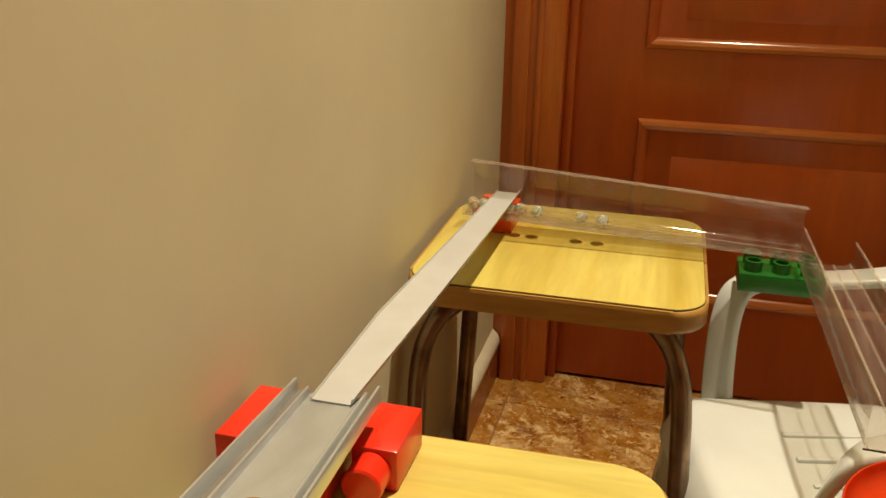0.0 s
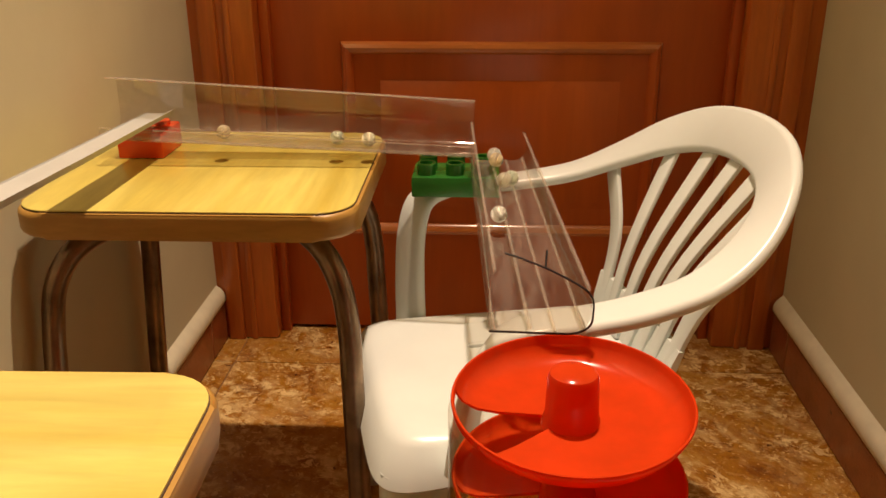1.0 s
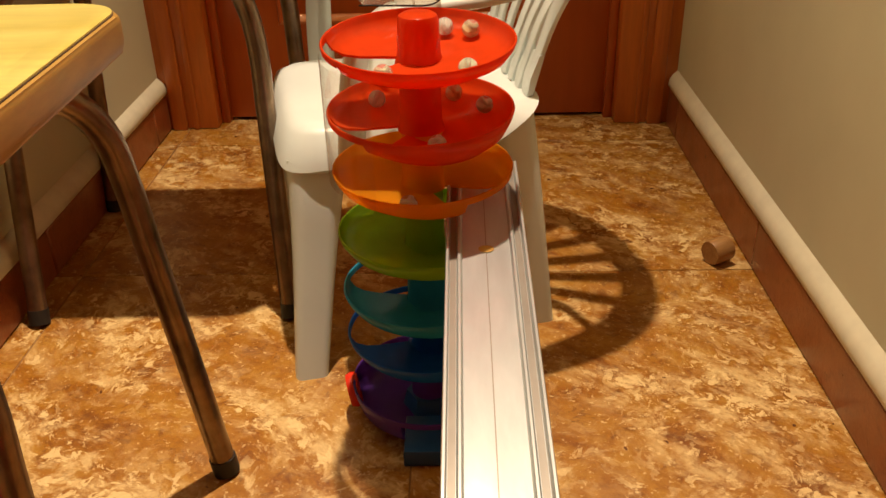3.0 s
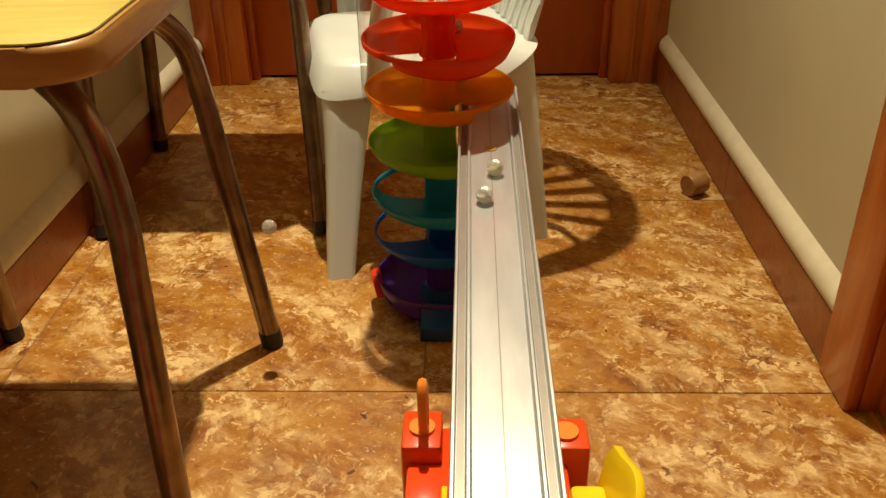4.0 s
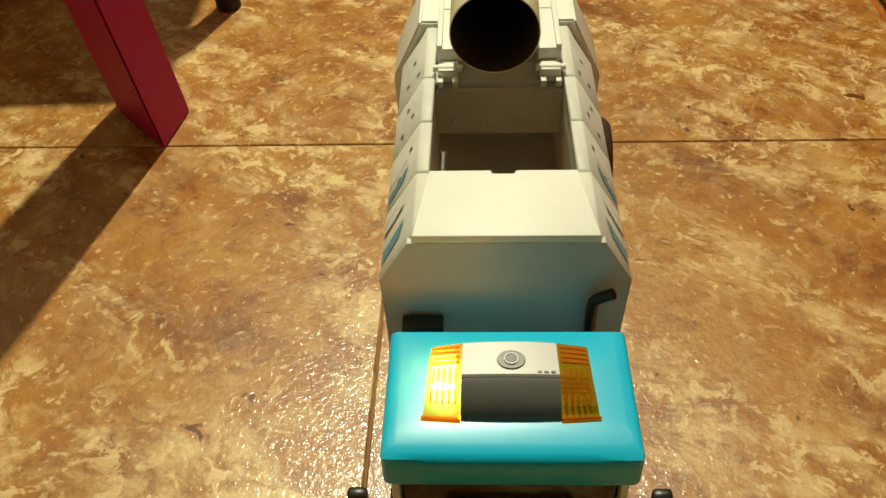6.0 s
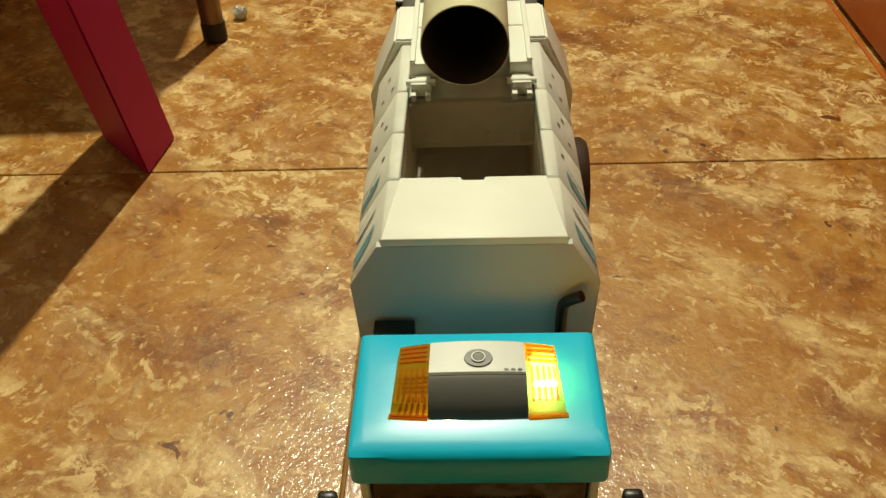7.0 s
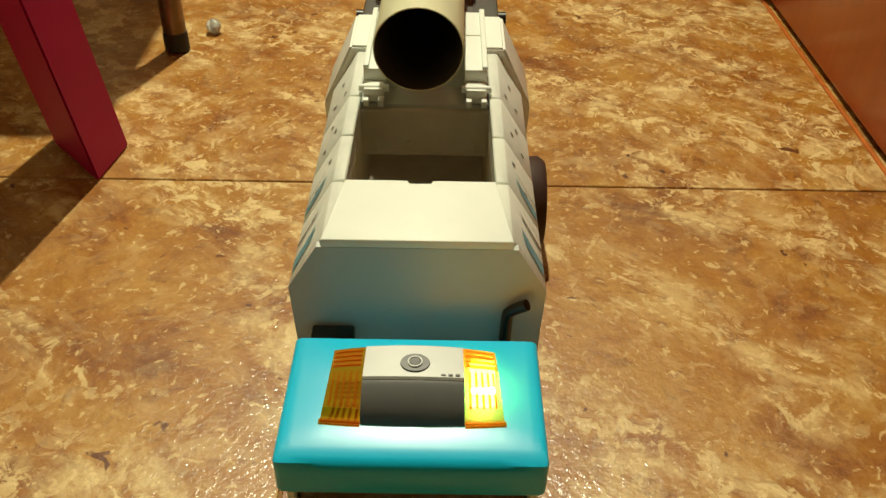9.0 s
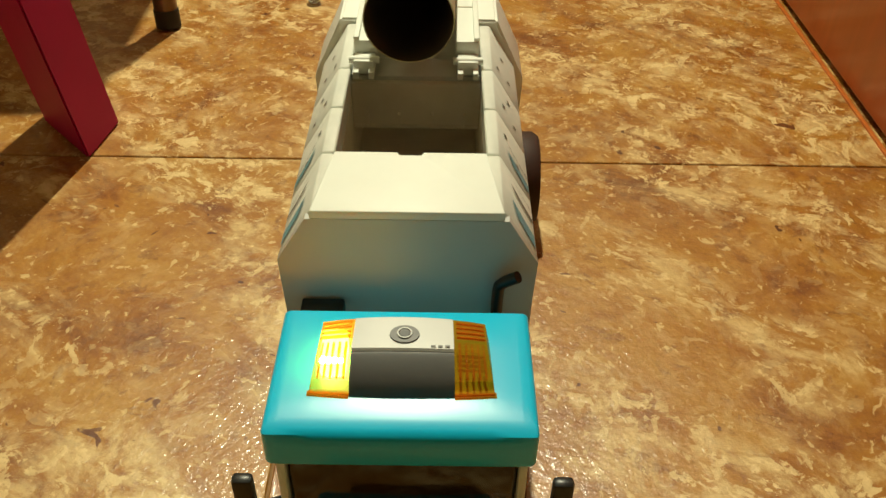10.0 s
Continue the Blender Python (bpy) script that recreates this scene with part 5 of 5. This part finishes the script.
def marble(k):
    m = thing("marble", "small clear glass marble with a twisted coloured vane", "marble", group="rolling marbles")
    bm = bmesh.new()
    bmesh.ops.create_uvsphere(bm, u_segments=28, v_segments=16, radius=R_BALL)
    part("glass", bm, M_GLASS, m, auto=60)
    bm = bmesh.new()
    for w in range(2):
        rings = []
        for i in range(9):
            z = -0.0066 + 0.0132 * i / 8
            r = math.sqrt(max(0.0, 0.0069 ** 2 - z * z)) * 0.85
            a = w * math.pi / 2 + 1.2 * i / 8
            d, e = Vector((math.cos(a), math.sin(a), 0)), Vector((-math.sin(a), math.cos(a), 0))
            t = 0.0026
            rings.append([bm.verts.new(Vector((0, 0, z)) + v) for v in (d * r + e * t * 0.3, e * t, -d * r + e * t * 0.3, -d * r - e * t * 0.3, -e * t, d * r - e * t * 0.3)])
        for a, b in zip(rings, rings[1:]):
            for j in range(6):
                bm.faces.new((a[j], a[(j + 1) % 6], b[(j + 1) % 6], b[j]))
        bm.faces.new(rings[0])
        bm.faces.new(rings[-1][::-1])
    part("vane", bm, M_VANE[k % len(M_VANE)], m, auto=60)
    return m


MARBLES = [marble(k) for k in range(10)]


# ---- tiles, piece by piece ----
def tiles():
    step, gap, edge = 0.4655, 0.0018, 0.0008
    cache = {}

    def tile_mesh(w, h):
        key = (round(w, 4), round(h, 4))
        if key not in cache:
            cache[key] = mesh_of("tile", box(0, 0, -0.008, w, h, 0.0, edge, 1), M_FLOOR, auto=40)
        return cache[key]
    xs = [-0.020, 0.0425 + gap / 2, 0.508 + gap / 2, 0.9735 + gap / 2]
    xe = [0.0425 - gap / 2, 0.508 - gap / 2, 0.9735 - gap / 2, 1.06]
    y = 0.9825 - 10 * step
    while y < 2.06:
        for x0, x1 in zip(xs, xe):
            y1 = min(y + step - gap, 2.09)
            ob = new("tile", tile_mesh(x1 - x0, y1 - y))
            ob.parent = floor
            ob.location = (x0, y + gap / 2, 0)
        y += step
    return


def skirting():
    for name, x0, x1, ya in (("baseboard_west", XL, XL + 0.012, YB), ("baseboard_east", XR - 0.0125, XR, DOOR_Y1 + 0.0755)):
        back = solid(name, box(x0 + 0.001, ya, 0.0005, x1 - 0.004, YD - 0.003, 0.0705), M_GROUT, "dark brown stoneware skirting tiles", "baseboard", **structure)
        y = 1.452 - 11 * 0.4655
        while y < 2.0:
            a, b = max(y, ya), min(y + 0.4655 - 0.003, YD - 0.003)
            if b > a + 0.02:
                bm = box(0, 0, 0, x1 - x0, b - a, 0.0695, 0.002, 1)
                ob = new("tile", mesh_of("tile", bm, M_SKIRT, auto=40))
                ob.parent = back
                ob.location = (x0, a, 0.0008)
            y += 0.4655


tiles()
skirting()


# ---- what moves ----
def key(ob, rows):
    out, way, last = [], 0.0, None
    for t, p in sorted(rows, key=lambda r: r[0]):
        if last is not None:
            way += min(75.0, math.degrees((Vector(p) - Vector(last)).length / R_BALL) * 0.2)
        if not out or frame(t) > frame(out[-1][0]):
            out.append((t, pose(*p, way % 360, 20, 35)))
        last = p
    walk(ob, out)


def channel_at(x):
    return (x, 1.572, 0.4775 - 0.0415 * (x - 0.04) + 0.0075)


def trough_at(f):
    a, b = Vector((0.470, 1.565, 0.462)), Vector((0.500, 1.242, 0.4185))
    return tuple(a.lerp(b, f))


def dish_at(level, angle, r):
    z = {1: 0.3915, 2: 0.330, 3: 0.2750}[level]
    slope = {1: 0.070, 2: 0.052, 3: 0.026}[level]
    return (TX + r * math.cos(radians(angle)), TY + r * math.sin(radians(angle)), z + slope * r * math.sin(radians(angle)))


def rail_at(y, x):
    return (x, y, 0.2545 - 0.03 * (1.205 - y) / 0.678 + 0.0018 + R_BALL)


def tube_at(f, x=0.582):
    return (x, 0.548 - 0.23 * f, 0.2065 - 0.007 * f)


def run(k, chan, trough, red, red2, orange, rail, into):
    """Rows of one marble from its stations: each is a list of (time, where)."""
    rows = []
    for t, x in chan:
        rows.append((t, channel_at(x)))
    aside = 0.005 + 0.006 * ((k * 7) % 5 - 2)
    rows += [(t, tuple(Vector(trough_at(f)) + Vector((aside * min(1, f * 2), 0, 0)))) for t, f in trough]
    for lev, lst in ((1, red), (2, red2), (3, orange)):
        rows += [(t, dish_at(lev, a, r)) for t, a, r in lst]
    rows += [(t, rail_at(y, x)) for t, y, x in rail]
    rows += into
    if rows[0][0] > 0:
        rows.insert(0, (0.0, rows[0][1]))
    if rows[-1][0] < 10:
        rows.append((10.0, rows[-1][1]))
    key(MARBLES[k], rows)


def sweep(t0, t1, a0, a1, r0=0.062, r1=0.060, n=None):
    n = n or max(2, int((t1 - t0) / 0.1) + 1)
    return [(t0 + (t1 - t0) * i / (n - 1), a0 + (a1 - a0) * i / (n - 1), r0 + (r1 - r0) * i / (n - 1)) for i in range(n)]


def in_bin(t, rest, start=(0.582, 0.312, 0.196)):
    x, y = rest
    return [(t, start), (t + 0.06, (start[0] * 0.5 + x * 0.5, 0.292, 0.155)), (t + 0.12, (x, 0.288, 0.1235)), (t + 0.25, (x, y, 0.1230)), (t + 0.6, (x, y + 0.002, 0.1230))]


def motions():
    run(0, [(0, 0.212), (0.3, 0.384), (0.4, 0.44)], [(0.5, 0.03), (0.9, 0.35), (1.3, 0.97)], [(1.42, 88, 0.070)] + sweep(1.5, 1.95, 70, -170, 0.068, 0.058),
        sweep(2.05, 2.9, 178, -90), sweep(3.0, 3.5, -100, -390, 0.060, 0.062), [(3.62, 1.115, 0.583), (3.8, 1.031, 0.581), (4.0, 0.948, 0.572), (4.2, 0.838, 0.567), (4.5, 0.716, 0.571), (4.7, 0.608, 0.571), (4.9, 0.56, 0.574)],
        [(5.0, tube_at(0.12)), (5.28, tube_at(0.95))] + in_bin(5.32, (0.560, 0.262)))
    run(1, [(0, 0.186), (0.3, 0.28), (0.5, 0.377), (0.62, 0.44)], [(0.72, 0.03), (1.1, 0.3), (1.5, 0.93)], [(1.6, 88, 0.070)] + sweep(1.7, 2.15, 60, -170, 0.066, 0.058),
        sweep(2.25, 3.05, 175, -90), sweep(3.15, 3.62, -100, -390, 0.058, 0.062), [(3.72, 1.14, 0.583), (3.8, 1.106, 0.583), (4.0, 1.002, 0.583), (4.2, 0.873, 0.586), (4.5, 0.726, 0.586), (4.7, 0.617, 0.587), (4.97, 0.552, 0.588)],
        [(5.07, tube_at(0.10, 0.586)), (5.36, tube_at(0.95, 0.588))] + in_bin(5.40, (0.580, 0.262)))
    run(2, [(0, 0.131), (0.3, 0.266), (0.5, 0.345), (0.68, 0.44)], [(0.78, 0.03), (1.2, 0.35), (1.6, 0.95)], [(1.7, 85, 0.066)] + sweep(1.8, 2.4, 45, -165, 0.060, 0.060),
        sweep(2.5, 3.4, 172, -90), sweep(3.5, 4.05, -105, -315, 0.062, 0.060), [(4.12, 1.11, 0.583), (4.2, 1.067, 0.583), (4.5, 0.966, 0.572), (5.0, 0.703, 0.570), (5.25, 0.57, 0.574)],
        [(5.38, tube_at(0.3)), (5.5, tube_at(0.6))] + in_bin(5.75, (0.600, 0.262)))
    run(3, [(0, 0.109), (0.3, 0.209), (0.5, 0.286), (0.8, 0.412), (0.88, 0.44)], [(0.96, 0.03), (1.3, 0.40), (1.75, 0.97)], [(1.85, 110, 0.060)] + sweep(1.95, 2.55, 80, -168, 0.060, 0.058),
        sweep(2.65, 3.5, 170, -90), sweep(3.6, 4.15, -120, -330, 0.060, 0.060), [(4.22, 1.13, 0.581), (4.5, 0.993, 0.573), (5.0, 0.745, 0.570), (5.3, 0.57, 0.578)],
        [(5.45, tube_at(0.2)), (5.6, tube_at(0.5))] + in_bin(5.85, (0.568, 0.280)))
    # this one leaps out of the tower and bounces over the floor
    run(4, [(0, 0.094), (0.3, 0.186), (0.5, 0.262), (0.8, 0.394), (0.92, 0.44)], [(1.0, 0.03), (1.5, 0.55), (1.95, 0.97)], [(2.05, 95, 0.064)] + sweep(2.15, 2.65, 60, -170, 0.060, 0.058),
        sweep(2.72, 3.1, 185, 120), [], [],
        [(3.25, (0.44, 1.14, 0.30)), (3.45, (0.395, 1.10, 0.03)), (3.6, (0.375, 1.08, 0.18)), (3.8, (0.351, 1.059, 0.257)), (4.0, (0.347, 1.048, 0.167)), (4.1, (0.355, 1.035, 0.150)), (4.2, (0.369, 1.019, 0.162)), (4.3, (0.379, 1.01, 0.172)),
         (4.5, (0.398, 1.002, 0.081)), (4.6, (0.407, 0.995, 0.165)), (4.8, (0.430, 0.965, 0.20)), (5.0, (0.425, 0.941, 0.165)), (5.1, (0.423, 0.915, 0.115)), (5.3, (0.405, 0.885, 0.012)), (5.5, (0.385, 0.885, 0.05)), (5.7, (0.37, 0.87, 0.009)),
         (6.8, (0.336, 0.815, 0.008)), (7.5, (0.324, 0.800, 0.008)), (8.6, (0.326, 0.795, 0.008)), (9.0, (0.343, 0.805, 0.008)), (9.2, (0.360, 0.808, 0.008)), (9.5, (0.397, 0.815, 0.008)), (9.8, (0.433, 0.822, 0.008)), (10.0, (0.457, 0.827, 0.008))])
    run(5, [(0, 0.078), (0.12, 0.095), (0.3, 0.126), (0.5, 0.177), (0.8, 0.256), (1.0, 0.333), (1.25, 0.44)], [(1.35, 0.03), (1.7, 0.45), (2.05, 0.97)], [(2.12, 98, 0.066)] + sweep(2.25, 2.95, 60, -100, 0.062, 0.062) + sweep(3.05, 3.35, -125, -170, 0.062, 0.058),
        sweep(3.45, 4.9, 172, -90, 0.060, 0.060), sweep(5.0, 5.9, -110, -330, 0.060, 0.060), [(6.0, 1.11, 0.58), (6.3, 0.90, 0.582), (6.5, 0.60, 0.582)],
        [(6.6, tube_at(0.2)), (6.72, tube_at(0.97)), (6.8, (0.583, 0.296, 0.172)), (6.88, (0.583, 0.285, 0.1250)), (7.2, (0.590, 0.280, 0.1230)), (7.6, (0.590, 0.2815, 0.1230))])
    run(6, [(0, 0.062), (0.3, 0.095), (0.5, 0.138), (0.8, 0.218), (1.0, 0.298), (1.3, 0.417), (1.38, 0.44)], [(1.5, 0.05), (1.8, 0.50), (2.1, 0.97)], [(2.2, 100, 0.066)] + sweep(2.3, 3.4, 40, -100, 0.064, 0.062) + sweep(3.6, 4.1, -55, -170, 0.064, 0.058),
        sweep(4.2, 5.4, 175, -90, 0.060, 0.060), sweep(5.5, 6.4, -110, -330, 0.060, 0.060), [(6.5, 1.11, 0.58), (6.8, 0.90, 0.582), (7.05, 0.60, 0.584)],
        [(7.15, tube_at(0.25, 0.585)), (7.3, (0.588, 0.325, 0.198)), (7.4, (0.580, 0.300, 0.176)), (7.48, (0.580, 0.288, 0.1250)), (7.8, (0.556, 0.242, 0.1230)), (8.2, (0.556, 0.240, 0.1230))])
    run(7, [(0, 0.048), (0.3, 0.056), (0.6, 0.085), (0.8, 0.122), (1.0, 0.171), (1.3, 0.249), (1.5, 0.335), (1.72, 0.44)], [(1.82, 0.04), (2.1, 0.5), (2.4, 0.97)], [(2.46, 112, 0.066), (2.7, 135, 0.070)] + sweep(2.9, 3.8, 60, -52, 0.064, 0.066) + sweep(3.9, 4.3, -80, -170, 0.064, 0.058),
        sweep(4.4, 5.8, 175, -90, 0.060, 0.060), sweep(5.9, 6.8, -110, -330, 0.060, 0.060), [(6.9, 1.11, 0.58), (7.2, 0.90, 0.582), (7.5, 0.60, 0.580)],
        [(7.6, tube_at(0.2, 0.58)), (7.8, (0.580, 0.325, 0.196)), (7.9, (0.597, 0.288, 0.135)), (7.96, (0.597, 0.280, 0.1235)), (8.4, (0.606, 0.244, 0.1230)), (8.8, (0.606, 0.242, 0.1230))])
    # two late ones roll down the upper rail and the strip first
    for k, q, rest in ((8, 8.36, (0.578, 0.236)), (9, 8.74, (0.594, 0.236))):
        late = 0.4 * (k - 8)
        rows = [(0.0, (0.128, 0.462 - 0.018 * (k - 8), 0.596)), (0.7 + late, (0.127, 0.475, 0.594)), (1.05 + late, (0.072, 1.03, 0.5125)), (1.35 + late, (0.084, 1.56, 0.5015))]
        rows += [(t + late, channel_at(x)) for t, x in ((1.5, 0.098), (1.8, 0.25), (2.1, 0.44))] + [(t + late, trough_at(f)) for t, f in ((2.2, 0.04), (2.45, 0.5), (2.8, 0.97))]
        rows += [(t + late, dish_at(1, a, r)) for t, a, r in [(2.9, 100, 0.066)] + sweep(3.05, 4.1, 50, -100, 0.064, 0.062) + sweep(4.2, 4.6, -110, -170, 0.064, 0.058)]
        rows += [(t + late, dish_at(2, a, r)) for t, a, r in sweep(4.75, 5.9, 175, -90, 0.060, 0.060)]
        rows += [(t + late, dish_at(3, a, r)) for t, a, r in sweep(6.0, 6.95, -110, -330, 0.060, 0.060)]
        rows += [(q - 0.95, rail_at(1.11, 0.581)), (q - 0.62, rail_at(0.90, 0.583)), (q - 0.35, rail_at(0.60, 0.583)), (q - 0.26, tube_at(0.2)), (q, tube_at(0.9, 0.579))]
        rows += in_bin(q + 0.08, rest)
        rows.append((10.0, (rest[0], rest[1] + 0.002, 0.1230)))
        key(MARBLES[k], rows)
    # the two roof beacons light by turns
    left, right = (0.5570, 0.1572, 0.1446), (0.6120, 0.1572, 0.1446)
    rows = [(0.0, pose(*right))]
    for k in range(26):
        lag = -0.13 if k < 15 else -0.035
        for t, a, b in ((0.4 * k + lag, right, left), (0.4 * k + lag + 0.2, left, right)):
            if 0.05 < t < 9.98:
                rows += [(t - 0.017, pose(*a)), (t + 0.017, pose(*b))]
    rows.append((10.0, rows[-1][1]))
    clean = [rows[0]]
    for r in rows[1:]:
        if frame(r[0]) > frame(clean[-1][0]):
            clean.append(r)
    walk(BEACON, [(t, CAB @ m) for t, m in clean])


motions()
